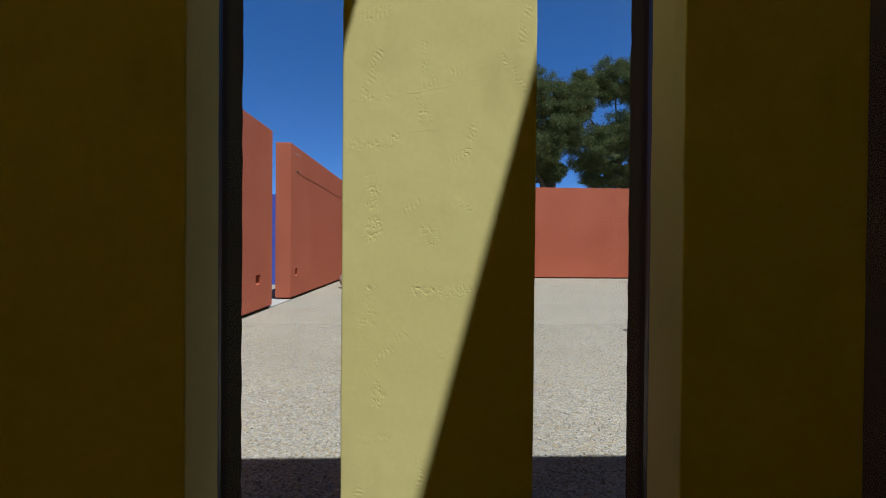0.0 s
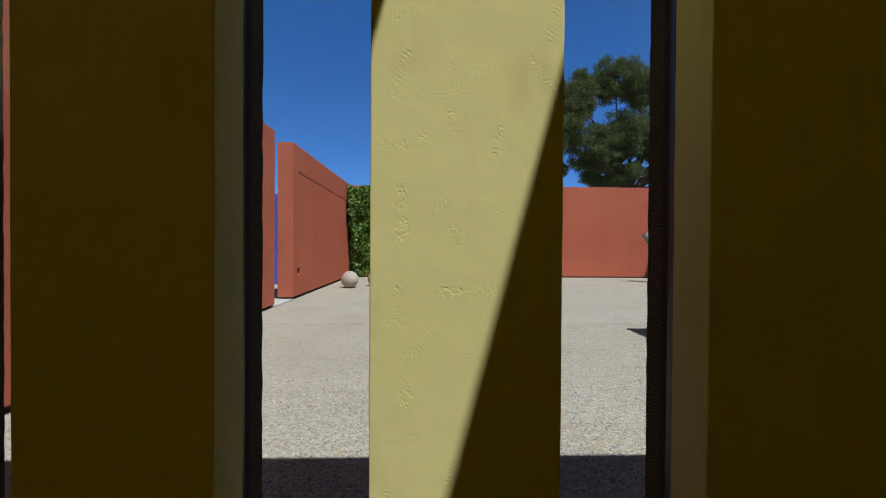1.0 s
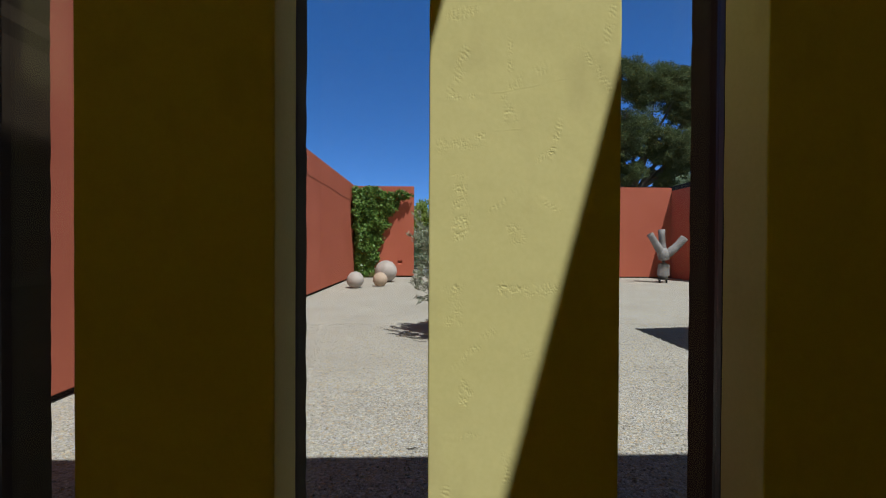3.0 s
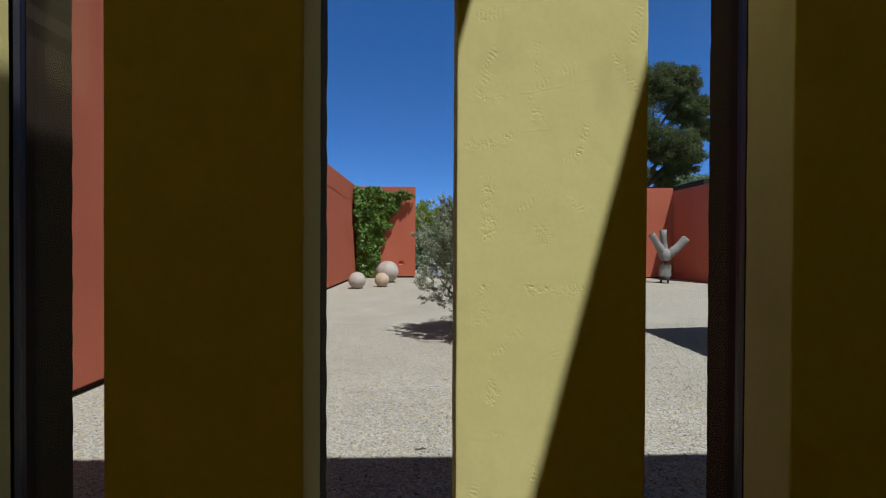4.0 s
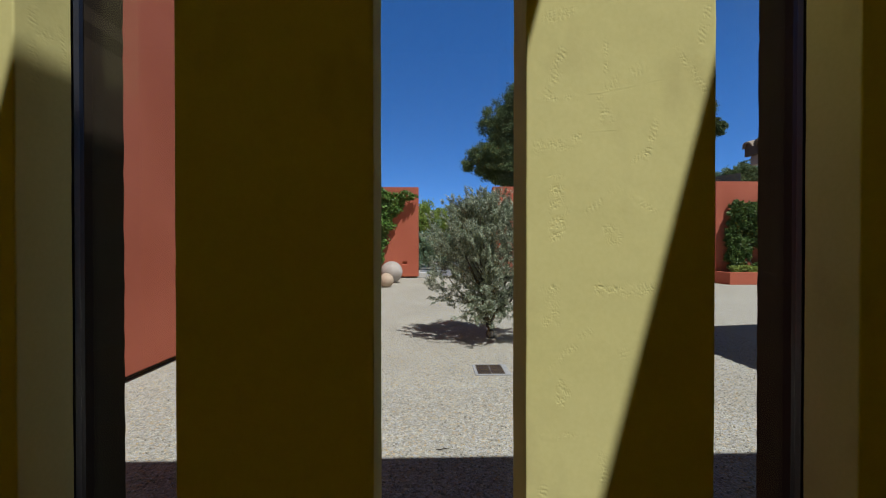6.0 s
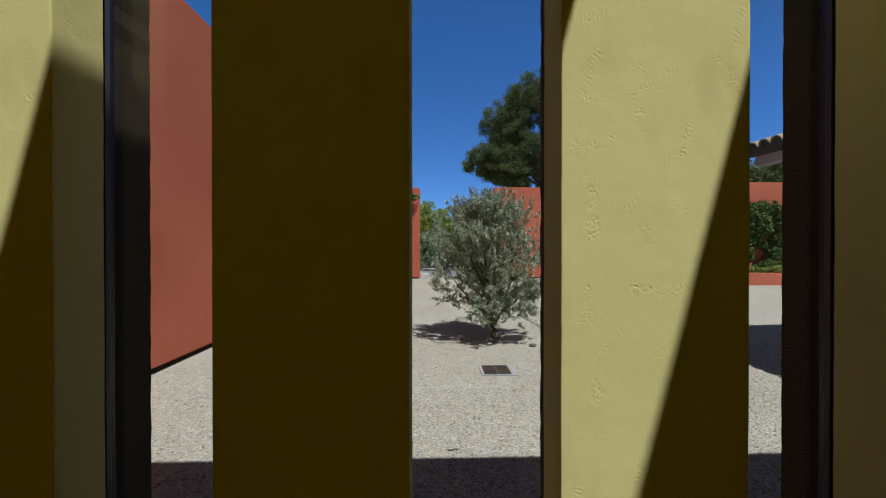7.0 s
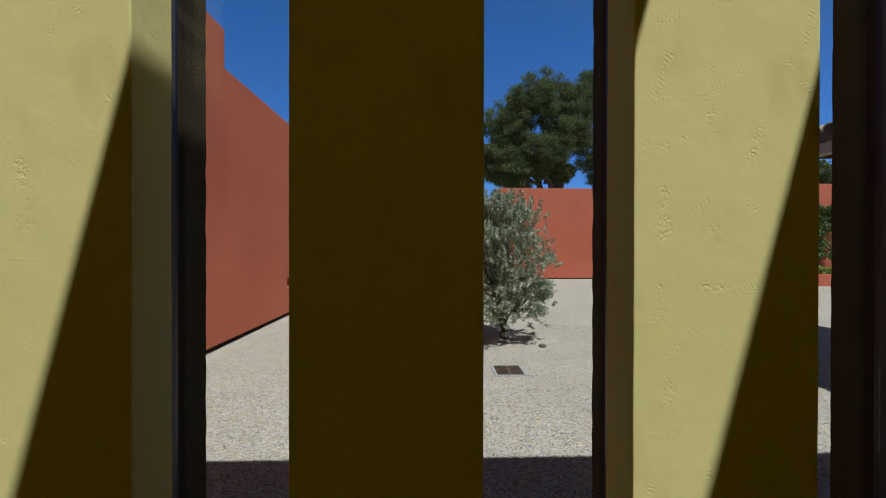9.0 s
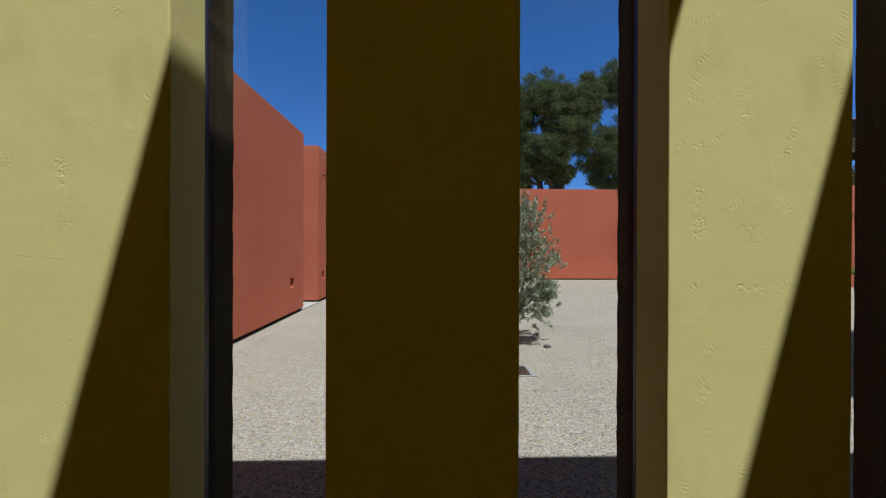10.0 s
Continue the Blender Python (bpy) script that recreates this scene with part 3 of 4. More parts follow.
def olive_tree():
    rnd = random.Random(5)
    rng = np.random.default_rng(5)
    ob = thing("olive_tree", (0.56, 6.35, 0))
    trunk = part("trunk", tube([(0, 0, -0.03), (0.0, 0.01, 0.08), (-0.02, 0.0, 0.2), (0.02, 0.0, 0.36)], [0.085, 0.064, 0.055, 0.042], 10, 1, 0.12), BARK, ob, smooth=True)
    tips = [(-0.7, 0.1, 1.0), (-0.45, -0.3, 1.6), (-0.1, 0.15, 1.95), (0.4, -0.1, 1.6), (0.65, 0.2, 1.0), (-0.15, 0.4, 1.5), (-0.55, -0.4, 0.7), (0.4, -0.45, 0.85), (-0.3, -0.1, 1.3), (0.2, 0.3, 1.3)]
    for k, tip in enumerate(tips):
        pts = branch_points((0, 0, 0.13 + 0.02 * k), tip, 5, 0.06, rnd)
        part("limb", tube(pts, [0.034, 0.028, 0.021, 0.015, 0.009, 0.004], 7, k, 0.1), BARK, trunk, smooth=True)
    # boughs end in tufts of leafy twigs, with gaps between the tufts and a ragged outline
    tufts, twigs, per = 200, 6, 58
    z = 0.36 + 1.82 * rng.beta(1.25, 1.15, tufts)
    turn = rng.uniform(0, 2 * math.pi, tufts)
    reach = np.interp(z, [0.3, 0.45, 0.75, 1.2, 1.7, 2.0, 2.25], [0.46, 0.68, 0.78, 0.78, 0.68, 0.5, 0.2])
    r = reach * np.sqrt(rng.uniform(0.05, 1.0, tufts)) * rng.uniform(0.9, 1.08, tufts)
    heart = np.stack([-0.07 - 0.06 * np.clip(z - 1.2, 0, 1) + r * np.cos(turn) * np.where(np.cos(turn) < 0, 1.07, 0.97), 0.95 * r * np.sin(turn), z], 1)
    heart = heart[(z > 0.62) | (r > 0.3)]
    root = (heart[:, None, :] + rng.normal(size=(len(heart), twigs, 3)) * np.array([0.1, 0.1, 0.085])).reshape(-1, 3)
    d = root - np.array([-0.03, 0, 0.8])
    d /= np.linalg.norm(d, axis=1)[:, None]
    way = d * 0.8 + rng.normal(size=d.shape) * 0.45 + np.array([0, 0, 0.45])
    way /= np.linalg.norm(way, axis=1)[:, None]
    span = rng.uniform(0.1, 0.28, len(root))[:, None, None]
    s = rng.uniform(-0.5, 0.5, (len(root), per, 1))
    pts = root[:, None, :] + way[:, None, :] * s * span + rng.normal(size=(len(root), per, 3)) * 0.016
    nrm = np.repeat(way, per, axis=0) * 1.4
    leaf_cloud("crown", pts.reshape(-1, 3).tolist(), nrm, 0.047, 0.0135, OLIVE_LEAF, ob, 5)
    for k in range(0, len(heart), 5):
        a = Vector((-0.02, 0, 0.45 + 0.35 * heart[k][2] * 0.6))
        part("twig", tube(branch_points(a, heart[k], 4, 0.04, rnd), [0.011, 0.009, 0.007, 0.005, 0.003], 5, k, 0.1), BARK, trunk, smooth=True)
    return tagged(ob, "small silvery olive tree standing in the gravel", "tree")


olive_tree()


# ---- oaks behind the far wall ----
def oak(at, lobes, seed, leaves, lean, tall):
    rnd = random.Random(seed)
    rng = np.random.default_rng(seed)
    ob = thing("oak_tree", at)
    lobes = [(x * 1.04, y, z * tall, rx * 1.08, ry, rz * 1.08) for x, y, z, rx, ry, rz in lobes]
    trunk = part("trunk", tube([(0, 0, -0.1), (lean * 0.2, 0, 2), (lean * 0.7, 0.2, 4.5), (lean, 0, 6.5)], [0.75, 0.6, 0.5, 0.4], 12, seed, 0.12), BARK, ob, smooth=True)
    for k, (x, y, z, rx, ry, rz) in enumerate(lobes):
        pts = branch_points((lean * 0.8, 0, 4.6 + 0.1 * k), (x, y, z), 6, 0.35, rnd)
        part("limb", tube(pts, [0.3, 0.24, 0.19, 0.15, 0.1, 0.06, 0.03], 7, k, 0.12), BARK, trunk, smooth=True)
    pts, nrm = clumps(rng, lobes, leaves, 150, 0.35)
    leaf_cloud("crown", pts.tolist(), nrm, 0.14, 0.095, OAK_LEAF, ob, seed)
    return tagged(ob, "large dark green oak tree behind the wall", "tree", "oaks behind the wall")


oak((8.45, 32, 0), [(-4.0, 0, 8.0, 2.0, 2.2, 1.3), (-2.6, 0.5, 10.9, 2.2, 2.4, 1.9), (-0.3, 0, 12.9, 2.4, 2.6, 1.8), (1.6, -0.5, 10.3, 2.0, 2.4, 1.8), (-0.6, -0.8, 8.6, 2.4, 2.2, 1.6), (-2.4, -0.5, 7.0, 1.8, 2.0, 1.2), (0.9, 0, 7.2, 1.2, 1.4, 0.8), (2.5, 0, 12.3, 1.7, 1.8, 1.5)], 11, 24000, 0.8, 1.02)
oak((16.5, 33, 0), [(-4.0, 0, 12.8, 2.0, 2.0, 1.5), (-1.0, 0, 13.6, 2.4, 2.4, 1.7), (1.9, 0.5, 13.2, 2.2, 2.4, 1.8), (-3.2, -0.5, 8.4, 2.4, 2.2, 1.8), (-0.3, -0.5, 9.6, 2.6, 2.4, 1.9), (2.6, -0.5, 8.6, 1.8, 2.0, 1.6), (-1.4, 0, 6.6, 2.4, 2.2, 1.2), (4.2, 0, 11.4, 1.7, 1.6, 1.5), (4.0, 0, 8.2, 1.5, 1.6, 1.4), (2.8, 0, 6.4, 1.3, 1.4, 0.9), (5.6, 0, 10.0, 1.1, 1.2, 0.8), (3.5, 0, 13.4, 1.5, 1.6, 1.2)], 12, 19500, -0.5, 1.1)


# ---- climbing vine ----
def vine():
    rng = np.random.default_rng(3)
    ob = thing("climbing_vine", (-3.0, FAR - 0.05, 0))
    part("stem", tube([(0.15, 0, 0), (0.1, -0.02, 0.8), (0.2, -0.02, 1.8), (0.4, -0.02, 2.8), (0.9, -0.02, 3.6)], [0.04, 0.035, 0.03, 0.022, 0.01], 7, 2, 0.2), BARK, ob)
    n = 9500
    z = rng.uniform(0.05, 4.02, n)
    u = rng.uniform(0, 1, n)
    right = np.interp(z, [0, 1.0, 1.5, 2.2, 2.8, 3.3, 3.6, 3.8, 4.05], [0.25, 0.4, 0.52, 0.78, 1.05, 1.45, 1.95, 1.85, 1.2])
    right = right + 0.09 * np.sin(z * 9) + rng.normal(size=n) * 0.07
    left = -0.5 + np.interp(z, [0, 0.8, 2], [0.3, 0.12, 0])
    x = left + (right - left) * u
    # shoots swell out from the wall in uneven cushions
    swell = lattice(rng, x, z, 0.42) * 0.6 + lattice(rng, x + 7, z, 0.2) * 0.4
    edge = np.clip((right - x) * 3.0, 0.15, 1) * np.clip((4.1 - z) * 3.5, 0.2, 1)
    y = -0.03 - edge * (0.06 + 0.5 * np.clip(swell - 0.25, 0, 1)) - np.abs(rng.normal(size=n)) * 0.04
    # part of the growth clings to the adjoining wall
    side = rng.uniform(0, 1, n) < np.interp(z, [0, 0.8, 3.8, 4.1], [0.1, 0.25, 0.3, 0.25])
    out = rng.uniform(0, 1, n) ** 0.9 * np.interp(z, [0, 1, 3, 4.1], [0.12, 0.45, 1.25, 1.2])
    y = np.where(side, -out, y)
    x = np.where(side, -0.5 + 0.28 * lattice(rng, y, z, 0.3) + np.abs(rng.normal(size=n)) * 0.04, x)
    top = 3.95 + 0.1 * np.sin(x * 5 + 0.6) - np.clip(x - 0.55, 0, 0.6) * 0.32 - np.clip(x - 1.3, 0, 1) * 0.05
    keep = z < top
    pts = np.stack([x, y, z], 1)[keep]
    leaf_cloud("leaves", pts.tolist(), np.tile([0.1, -0.5, -0.7], (len(pts), 1)), 0.15, 0.13, VINE_LEAF, ob, 3, 0.4, (0.15, -0.75, 0.7), 0.55)
    return tagged(ob, "dense green vine climbing the corner of the red wall", "vine")


vine()


def grass_tuft(x, y, blades, seed):
    rng = np.random.default_rng(seed)
    pts = np.stack([rng.normal(size=blades) * 0.16, rng.normal(size=blades) * 0.07, rng.uniform(0.02, 0.2, blades)], 1)
    ob = thing("grass_tuft", (x, y, 0))
    leaf_cloud("blades", pts.tolist(), np.tile([0, 0, 2.5], (blades, 1)), 0.16, 0.02, DRY_GRASS, ob, seed)
    return tagged(ob, "thin dry grass at the foot of the vine", "grass")


grass_tuft(-2.68, FAR - 0.2, 320, 6)


# ---- stone balls ----
def stone_ball(x, y, d, material, label):
    bm = bmesh.new()
    bmesh.ops.create_icosphere(bm, subdivisions=5, radius=d / 2)
    for v in bm.verts:
        v.co *= 1 + 0.006 * noise.noise(v.co * 9)
    ob = mesh_object("stone_ball", bm, material, smooth=True)
    ob.location = (x, y, d / 2 - 0.012)
    return tagged(ob, label, "stone ball", "stone balls by the vine")


stone_ball(-2.68, 13.6, 0.56, STONE_PINK, "medium pale pinkish stone ball on gravel")
stone_ball(-1.93, 14.2, 0.5, STONE_TAN, "small tan stone ball on gravel")
stone_ball(-1.92, 15.9, 0.85, STONE_PINK, "large pale pinkish stone ball on gravel")


# ---- stump sculpture ----
def stump():
    ob = thing("tree_stump", (8.98, 15.8, 0))
    trunk = part("trunk", tube([(-0.01, 0, 0.12), (-0.01, 0, 0.14), (-0.01, 0, 0.3), (0.0, 0, 0.5), (0.015, 0, 0.72), (0.01, 0, 0.92), (0.0, 0, 1.08), (0.0, 0.02, 1.22), (0.0, 0.04, 1.34)],
                               [0.19, 0.225, 0.222, 0.208, 0.2, 0.205, 0.228, 0.215, 0.14], 20, 3, 0.05), GREYWOOD, ob, smooth=True)
    limbs = (([(-0.03, 0, 1.1), (-0.12, 0, 1.24), (-0.24, 0.0, 1.42), (-0.36, 0.0, 1.62), (-0.47, 0, 1.8), (-0.55, 0, 1.92)], [0.13, 0.15, 0.145, 0.135, 0.125, 0.12]),
             ([(0.0, 0.04, 1.12), (0.0, 0.07, 1.35), (-0.01, 0.08, 1.6), (-0.02, 0.09, 1.85), (-0.03, 0.1, 2.1)], [0.14, 0.15, 0.125, 0.12, 0.128]),
             ([(0.04, -0.02, 1.04), (0.18, -0.05, 1.17), (0.38, -0.07, 1.34), (0.56, -0.09, 1.53), (0.7, -0.11, 1.7), (0.76, -0.12, 1.77)], [0.13, 0.165, 0.158, 0.15, 0.148, 0.15]))
    for k, (pts, rr) in enumerate(limbs):
        limb = part("limb", tube(pts, rr, 18, 4 + k, 0.06), GREYWOOD, trunk, smooth=True)
        tip, along = Vector(pts[-1]), (Vector(pts[-1]) - Vector(pts[-2])).normalized()
        # flat dark disc stands in for the shade inside the hollow limb end
        bm = bmesh.new()
        bmesh.ops.create_cone(bm, cap_ends=True, segments=18, radius1=rr[-1] * 0.72, radius2=rr[-1] * 0.66, depth=0.012, matrix=Matrix.Translation(tip + along * 0.004) @ along.to_track_quat("Z", "Y").to_matrix().to_4x4())
        part("sawn_end", bm, DRYROCK, trunk, "dark disc painted as shade in the hollow sawn end")
    for x in (-0.14, 0.12):
        part("foot", tube([(x * 1.1, 0, -0.01), (x, 0, 0.16)], [0.035, 0.045], 8, 5, 0.1), STEEL, ob)
    return tagged(ob, "weathered grey forked tree stump set up as sculpture", "sculpture")


stump()


# ---- drain cover and loose stone ----
def drain():
    ob = thing("drain_cover", (0.326, 4.685, 0))
    bm = bmesh.new()
    for a in ((-0.2, 0.2, -0.2, -0.165), (-0.2, 0.2, 0.18, 0.2), (-0.2, -0.165, -0.165, 0.18), (0.14, 0.2, -0.165, 0.18)):
        add_box(bm, *a, -0.02, 0.01, 0.002)
    part("surround", bm, DRAINRIM, ob, "grey concrete surround")
    part("pit", box(-0.165, 0.14, -0.165, 0.18, -0.02, 0.003), GRATE, ob)
    for x in (-0.088, 0.063):
        bm = bmesh.new()
        add_box(bm, x - 0.073, x + 0.073, -0.163, -0.148, 0.004, 0.012)
        add_box(bm, x - 0.073, x + 0.073, 0.163, 0.178, 0.004, 0.012)
        for k in range(10):
            xx = x - 0.0675 + k * 0.015
            add_box(bm, xx - 0.0055, xx + 0.0055, -0.148, 0.163, 0.004, 0.012)
        part("grate", bm, GRATE, ob, "rusty brown iron grate")
    part("crossbar", box(-0.0145, -0.0105, -0.16, 0.175, 0.003, 0.0125), DRAINRIM, ob)
    return tagged(ob, "square drain with two iron grates in gravel", "drain")


drain()


def loose_stone(x, y, r, seed):
    bm = bmesh.new()
    bmesh.ops.create_icosphere(bm, subdivisions=2, radius=r)
    for v in bm.verts:
        v.co *= 1 + 0.4 * noise.noise(v.co * 15 + Vector((seed, 0, 0)))
        v.co.z *= 0.5
    ob = mesh_object("loose_stone", bm, DRYROCK)
    ob.location = (x, y, r * 0.3)
    return tagged(ob, "small dark loose stone on the gravel", "stone")


loose_stone(1.02, 5.8, 0.058, 1)


# ---- planter by the right-hand wall ----
def planter():
    ob = thing("planter", (10.62, 14.7, 0))
    part("front_wall", box(0, 6.9, 0, 0.15, 0, 0.45, 0.01), RED, ob)
    part("side_wall", box(0, 0.15, 0.151, 0.897, 0, 0.45, 0.01), RED, ob)
    part("soil", box(0.151, 6.9, 0.151, 0.897, 0, 0.38), BARK, ob)
    return tagged(ob, "low terracotta red planter against the wall", "planter")


planter()


def planter_shrub():
    rng = np.random.default_rng(8)
    ob = thing("planter_shrub", (12.0, 15.3, 0.38))
    part("stem", tube([(0, 0, 0), (-0.2, 0.1, 1.0), (0.2, 0.15, 2.2)], [0.04, 0.03, 0.01], 7, 1, 0.2), BARK, ob)
    lobes = [(-0.55, 0, 2.1, 0.55, 0.3, 0.5), (-0.75, 0, 1.4, 0.5, 0.28, 0.5), (-0.5, 0, 0.8, 0.35, 0.25, 0.4), (0.2, 0, 1.7, 0.8, 0.35, 0.8), (0.9, 0, 2.0, 0.9, 0.35, 0.8), (1.0, 0, 0.9, 0.7, 0.3, 0.6), (2.2, 0, 1.4, 1.0, 0.35, 1.1), (0.3, -0.1, 0.3, 0.5, 0.25, 0.25), (-0.72, 0, 0.75, 0.4, 0.25, 0.5), (-0.66, -0.05, 0.25, 0.36, 0.25, 0.25), (-0.6, 0, 2.5, 0.4, 0.25, 0.3), (1.6, 0, 2.3, 0.8, 0.35, 0.6), (2.6, 0, 2.2, 0.9, 0.35, 0.65), (0.1, 0, 2.4, 0.7, 0.3, 0.45), (1.8, 0, 0.6, 0.9, 0.3, 0.5)]
    pts, nrm = clumps(rng, lobes, 2000, 50, 0.25)
    leaf_cloud("leaves", pts.tolist(), nrm, 0.12, 0.09, DARK_LEAF, ob, 8, 0.4, (0.1, -0.7, 0.7), 0.7)
    return tagged(ob, "bushy green climber growing from the planter", "shrub")


planter_shrub()


def planter_herbs():
    """Low light green growth along the planter's front edge."""
    rng = np.random.default_rng(18)
    ob = thing("planter_herbs", (12.0, 15.02, 0.38))
    n = 4200
    x = rng.uniform(-1.1, 5.2, n)
    crest = 0.16 + 0.26 * lattice(rng, x, x * 0, 0.5)
    z = crest * rng.uniform(0.1, 1, n) ** 0.6
    pts = np.stack([x, rng.normal(size=n) * 0.06, z], 1)
    leaf_cloud("leaves", pts.tolist(), np.tile([0, -0.3, 0.5], (n, 1)), 0.1, 0.055, SHRUB_LEAF, ob, 18, 0.4, (0, -0.5, 0.8), 0.7)
    return tagged(ob, "low yellow-green herbs along the planter's front", "herbs")


planter_herbs()


# ---- tiled porch roof on the right ----
def porch():
    ob = thing("porch", (4.205, 0, 0.09))
    y0, y1, rise = 1.6, 5.815, 0.3
    bm = bmesh.new()
    quad = [(0.05, y0, 2.66), (3.3, y0, 2.66 + 3.25 * rise), (3.3, y1 - 0.05, 2.66 + 3.25 * rise), (0.05, y1 - 0.05, 2.66)]
    low = [bm.verts.new(v) for v in quad]
    high = [bm.verts.new((v[0], v[1], v[2] + 0.06)) for v in quad]
    bm.faces.new(low[::-1])
    bm.faces.new(high)
    for k in range(4):
        bm.faces.new((low[k], low[(k + 1) % 4], high[(k + 1) % 4], high[k]))
    part("roof_deck", bm, SOFFIT, ob, "plain plastered soffit")
    part("fascia", box(-0.02, 0.03, y0, y1, 2.63, 2.815, 0.004), BEAM, ob, "brown timber fascia")
    part("eaves_beam", box(0.031, 0.2, y0, y1 - 0.05, 2.5, 2.672, 0.004), SOFFIT, ob, "plastered eaves beam")
    part("end_board", box(0.031, 3.3, y1 - 0.049, y1, 2.64, 2.8, 0.004), BEAM, ob)
    part("rear_wall", box(3.0, 3.28, y0, y1 - 0.3, -0.09, 3.55), RED, ob)
    sides, length = 8, 0.42
    verts, faces = [], []
    for i in range(2):
        for k in range(sides + 1):
            w = math.pi * k / sides
            r = (0.1, 0.085)[i]
            verts.append((i * length, r * math.cos(w), r * math.sin(w) * 0.9))
            verts.append((i * length, (r - 0.018) * math.cos(w), (r - 0.018) * math.sin(w) * 0.9))
    n = 2 * (sides + 1)
    for k in range(sides):
        a, b = 2 * k, 2 * k + 2
        faces += [(a, b, n + b, n + a), (a + 1, n + a + 1, n + b + 1, b + 1), (a, a + 1, b + 1, b), (n + a, n + b, n + b + 1, n + a + 1)]
    me = bpy.data.meshes.new("roof_tile")
    me.from_pydata(verts, [], faces)
    me.materials.append(TILE)
    tilt = -math.atan(rise)
    rnd = random.Random(2)
    cols = int((y1 - y0) / 0.2)
    for c in range(cols):
        for row in range(8):
            t = new("roof_tile", me)
            t.parent = ob
            x = -0.05 + row * 0.4
            t.location = (x, y1 - 0.1 - c * 0.2 + rnd.uniform(-0.008, 0.008), 2.735 + (x + 0.05) * rise + rnd.uniform(0, 0.008))
            t.rotation_euler = (0, tilt, rnd.uniform(-0.02, 0.02))
    return tagged(ob, "porch with a clay barrel tile roof", "porch")


porch()

# ---- distance ----
def far_bush(name, at, lobes, leaf, material, seed, label, group):
    rng = np.random.default_rng(seed)
    ob = thing(name, at)
    part("trunk", tube([(0, 0, -0.05), (0.1, 0, lobes[0][2])], [0.15, 0.06], 7, seed, 0.15), BARK, ob)
    pts, nrm = clumps(rng, lobes, 5000, 100, 0.2)
    leaf_cloud("crown", pts.tolist(), nrm, leaf, leaf * 0.6, material, ob, seed)
    return tagged(ob, label, "tree", group)


far_bush("far_tree", (-0.6, 27, 0), [(0, 0, 3.2, 1.5, 1.5, 1.4), (1.3, 0, 2.6, 1.2, 1.2, 1.4), (-1.2, 0, 2.5, 1.2, 1.2, 1.4)], 0.18, SHRUB_LEAF, 21, "bright green leafy tree beyond the courtyard", "far trees")
far_bush("far_tree", (2.4, 29, 0), [(0, 0, 3.0, 1.6, 1.5, 1.3), (1.4, 0, 2.6, 1.4, 1.2, 1.4), (-1.4, 0, 2.4, 1.4, 1.2, 1.6)], 0.18, SHRUB_LEAF, 22, "bright green leafy tree beyond the courtyard", "far trees")
far_bush("far_shrub", (0.4, 24.5, 0), [(0, 0, 1.4, 1.4, 0.9, 1.4), (1.6, 0, 1.3, 1.2, 0.9, 1.3), (-1.4, 0, 1.4, 1.2, 0.9, 1.4), (3.0, 0, 1.3, 1.2, 0.9, 1.3)], 0.14, FAR_LEAF, 23, "grey-green shrub beyond the courtyard", "far trees")
far_bush("far_tree", (21.5, 31, 0), [(-1.5, 0, 6.0, 1.6, 1.2, 1.1), (0.8, 0, 6.3, 1.8, 1.2, 1.2), (3, 0, 6.6, 1.8, 1.2, 1.4)], 0.2, FAR_LEAF, 24, "grey-green tree behind the red wall", "far trees")


far_bush("far_tree", (19.0, 23.5, 0), [(0, 0, 5.2, 1.6, 1.2, 1.4), (-1.4, 0, 4.8, 1.2, 1.0, 1.2), (1.6, 0, 5.3, 1.6, 1.2, 1.4), (3.2, 0, 5.4, 1.6, 1.2, 1.3), (4.8, 0, 5.5, 1.6, 1.2, 1.4)], 0.18, OAK_LEAF, 25, "dark green tree behind the red wall", "far trees")


def dark_roof():
    bm = bmesh.new()
    low = [bm.verts.new(v) for v in ((13.7, 20.5, 4.2), (15.5, 20.5, 4.4), (15.5, 24, 4.4), (13.7, 24, 4.2))]
    high = [bm.verts.new(v) for v in ((13.7, 20.5, 4.9), (15.5, 20.5, 5.2), (15.5, 24, 5.2), (13.7, 24, 4.9))]
    bm.faces.new(low[::-1])
    bm.faces.new(high)
    for k in range(4):
        bm.faces.new((low[k], low[(k + 1) % 4], high[(k + 1) % 4], high[k]))
    ob = thing("shed", (0, 0, 0))
    part("roof", bm, BLACKROOF, ob, "black sloping roof")
    part("wall", box(14.0, 15.4, 20.8, 23.7, 0, 4.22), RED, ob)
    return tagged(ob, "low shed with a black sloping roof", "shed")


dark_roof()


def wall_cable():
    ob = thing("wall_cable", (WX + 0.003, 11.0, 3.36))
    pts = [(0.004, 0.45 * i, -0.012 * math.sin(i * 0.9) - 0.006 * i) for i in range(14)]
    part("cable", tube(pts, [0.004] * 14, 6, 1, 0.0), BEAM, ob)
    part("anchor", tube([(-0.004, 0, 0), (0.02, 0, 0), (0.05, 0.02, -0.01)], [0.03, 0.024, 0.012], 8, 2, 0.1), BEAM, ob, "dark anchor at the cable's end")
    return tagged(ob, "thin dark cable anchored along the red wall", "cable")


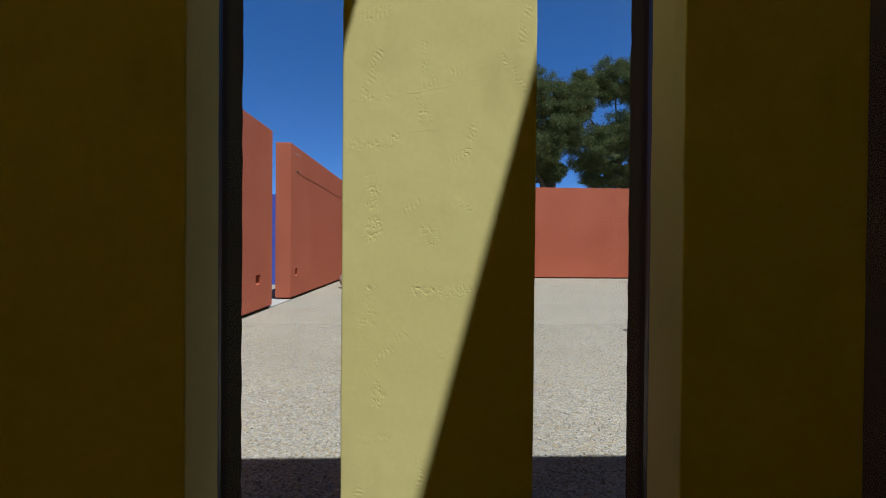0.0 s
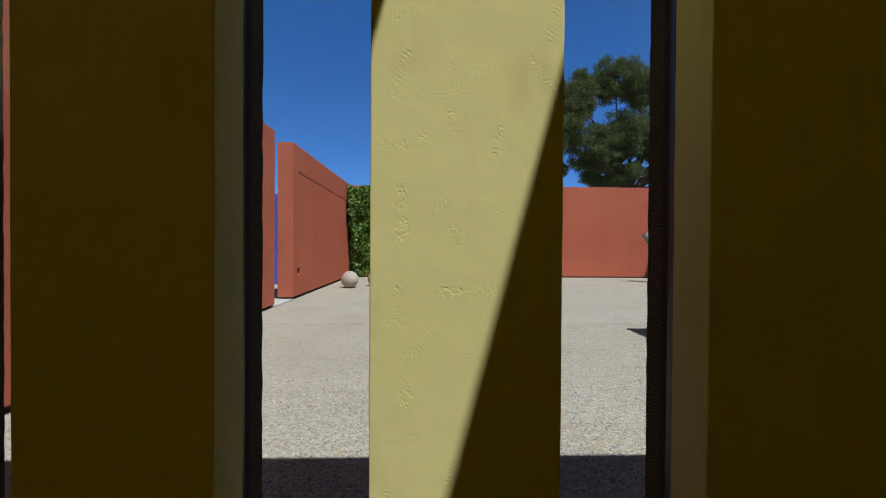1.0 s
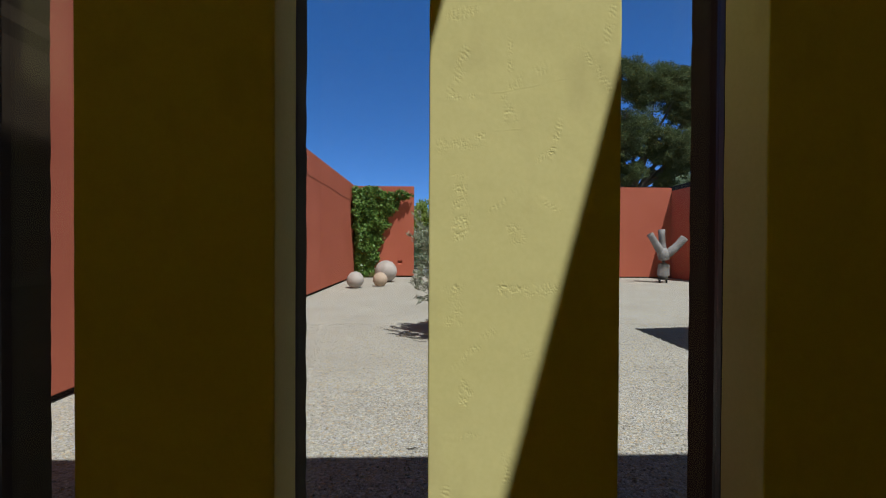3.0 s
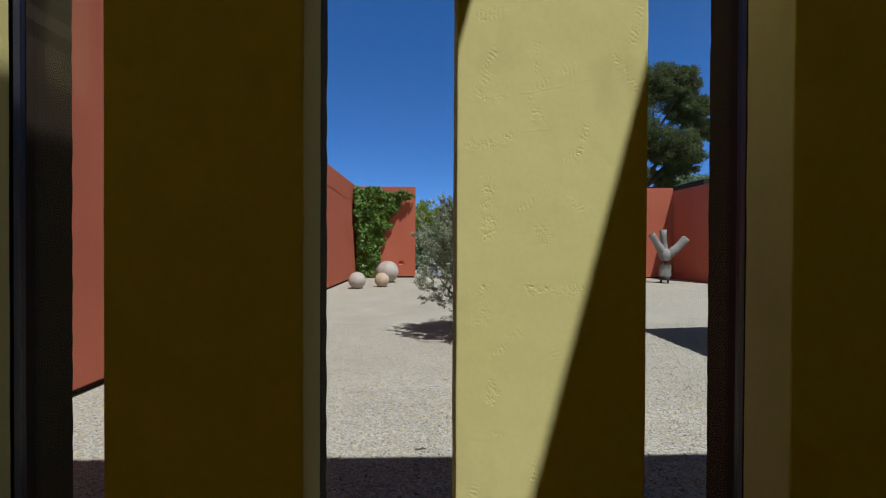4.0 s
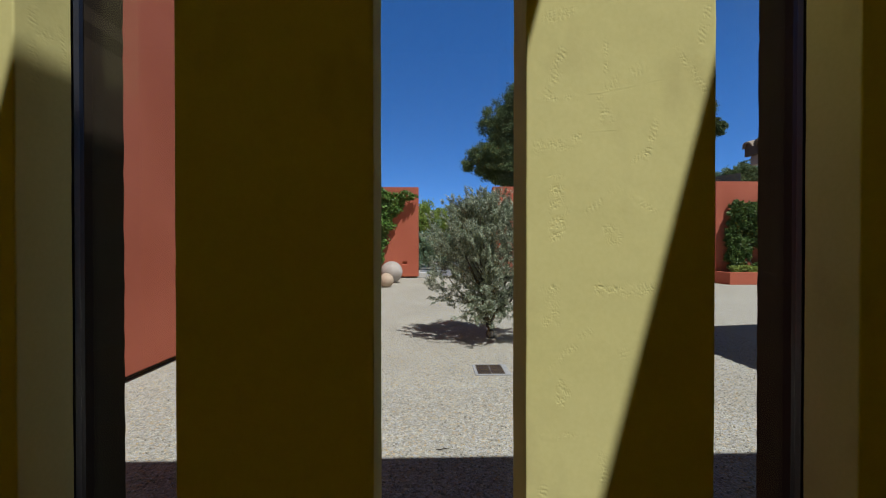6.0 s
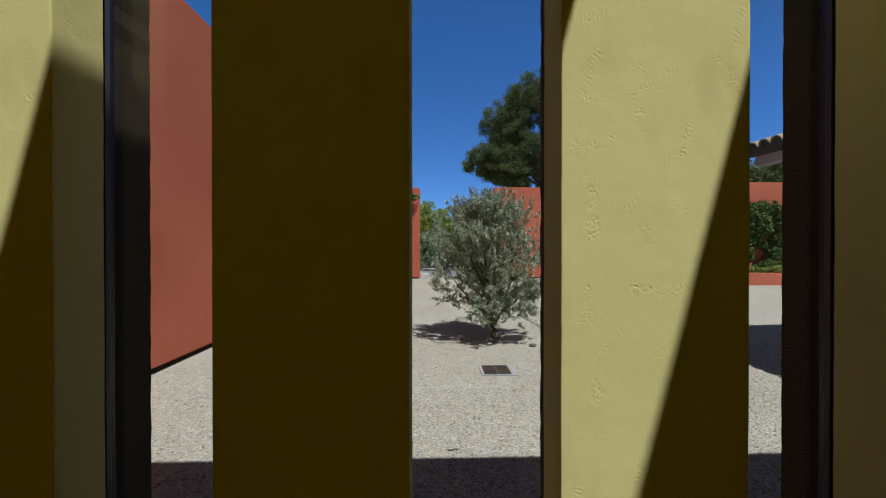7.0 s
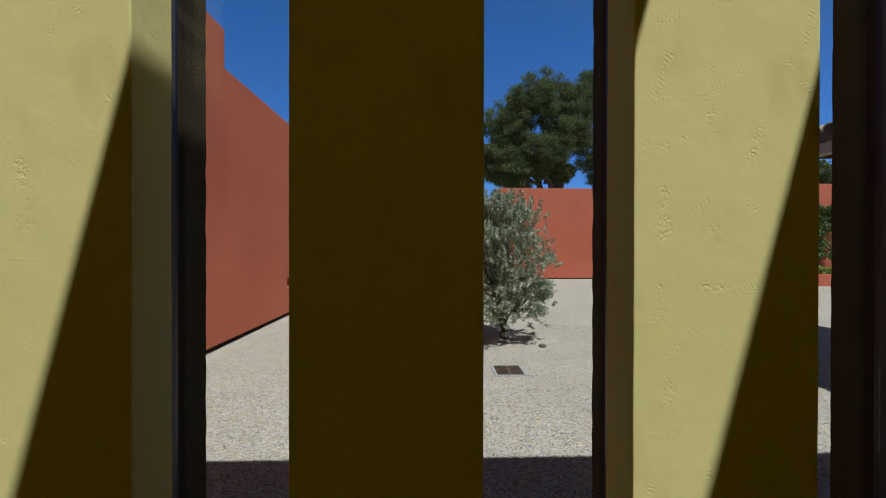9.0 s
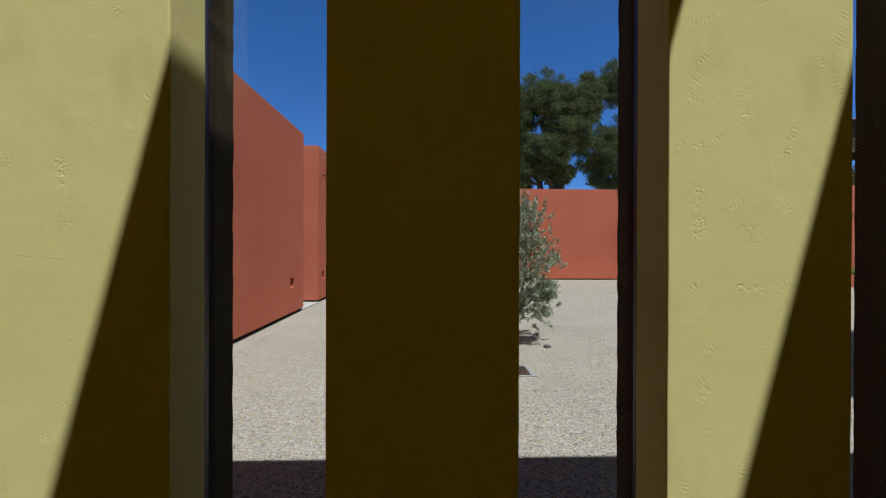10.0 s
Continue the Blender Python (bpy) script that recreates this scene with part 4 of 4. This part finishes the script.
wall_cable()
tagged(mesh_object("kerb", box(-0.92, -0.55, 18.3, 18.9, 0.0, 0.22, 0.02), PALE), "short pale concrete kerb block beside the red wall", "kerb", kind="structure")
tagged(mesh_object("road", box(-1.0, 3.5, 19.5, 24.0, 0.0, 0.012), ASPHALT), "grey asphalt lane beyond the courtyard", "road", kind="structure")


def fallen_twig():
    rnd = random.Random(4)
    ob = mesh_object("fallen_twig", tube(branch_points((-0.05, 0.0, 0.006), (0.045, 0.008, 0.01), 5, 0.004, rnd), [0.002, 0.004, 0.0045, 0.004, 0.003, 0.0015], 6, 1, 0.2), BARK)
    ob.location = (-0.277, 2.849, 0.004)
    return tagged(ob, "short dark fallen twig on the gravel", "twig")


fallen_twig()


def pebbles():
    """Loose stones lying over the gravel nearest to the windows."""
    rng = np.random.default_rng(31)
    n = 26000
    y = 2.0 + 5.5 * rng.uniform(0, 1, n) ** 1.3
    x = rng.uniform(-3.3, 4.6, n)
    off = (np.abs(x - 0.326) > 0.22) | (np.abs(y - 4.685) > 0.22)
    x, y = x[off], y[off]
    n = len(x)
    base = np.array([(1, 0, 0), (0, 1, 0), (-1, 0, 0), (0, -1, 0), (0, 0, 1), (0, 0, -1)], float)
    size = rng.uniform(0.004, 0.0105, (n, 1, 1))
    shape = base[None] * size * rng.uniform(0.7, 1.3, (n, 6, 1)) * np.array([1.2, 0.9, 0.65])
    w = rng.uniform(0, 6.28, n)
    c, sn = np.cos(w)[:, None], np.sin(w)[:, None]
    px = shape[:, :, 0] * c - shape[:, :, 1] * sn + x[:, None]
    py = shape[:, :, 0] * sn + shape[:, :, 1] * c + y[:, None]
    pz = shape[:, :, 2] + size[:, :, 0] * 0.35
    verts = np.stack([px, py, pz], -1).reshape(-1, 3)
    tri = np.array([(0, 1, 4), (1, 2, 4), (2, 3, 4), (3, 0, 4), (1, 0, 5), (2, 1, 5), (3, 2, 5), (0, 3, 5)])
    faces = (np.arange(n)[:, None, None] * 6 + tri[None]).reshape(-1, 3)
    ob = raw("gravel_stones", verts.tolist(), faces.tolist(), PEBBLE)
    return tagged(ob, "loose pale gravel stones scattered over the ground", "gravel", kind="stuff")


pebbles()
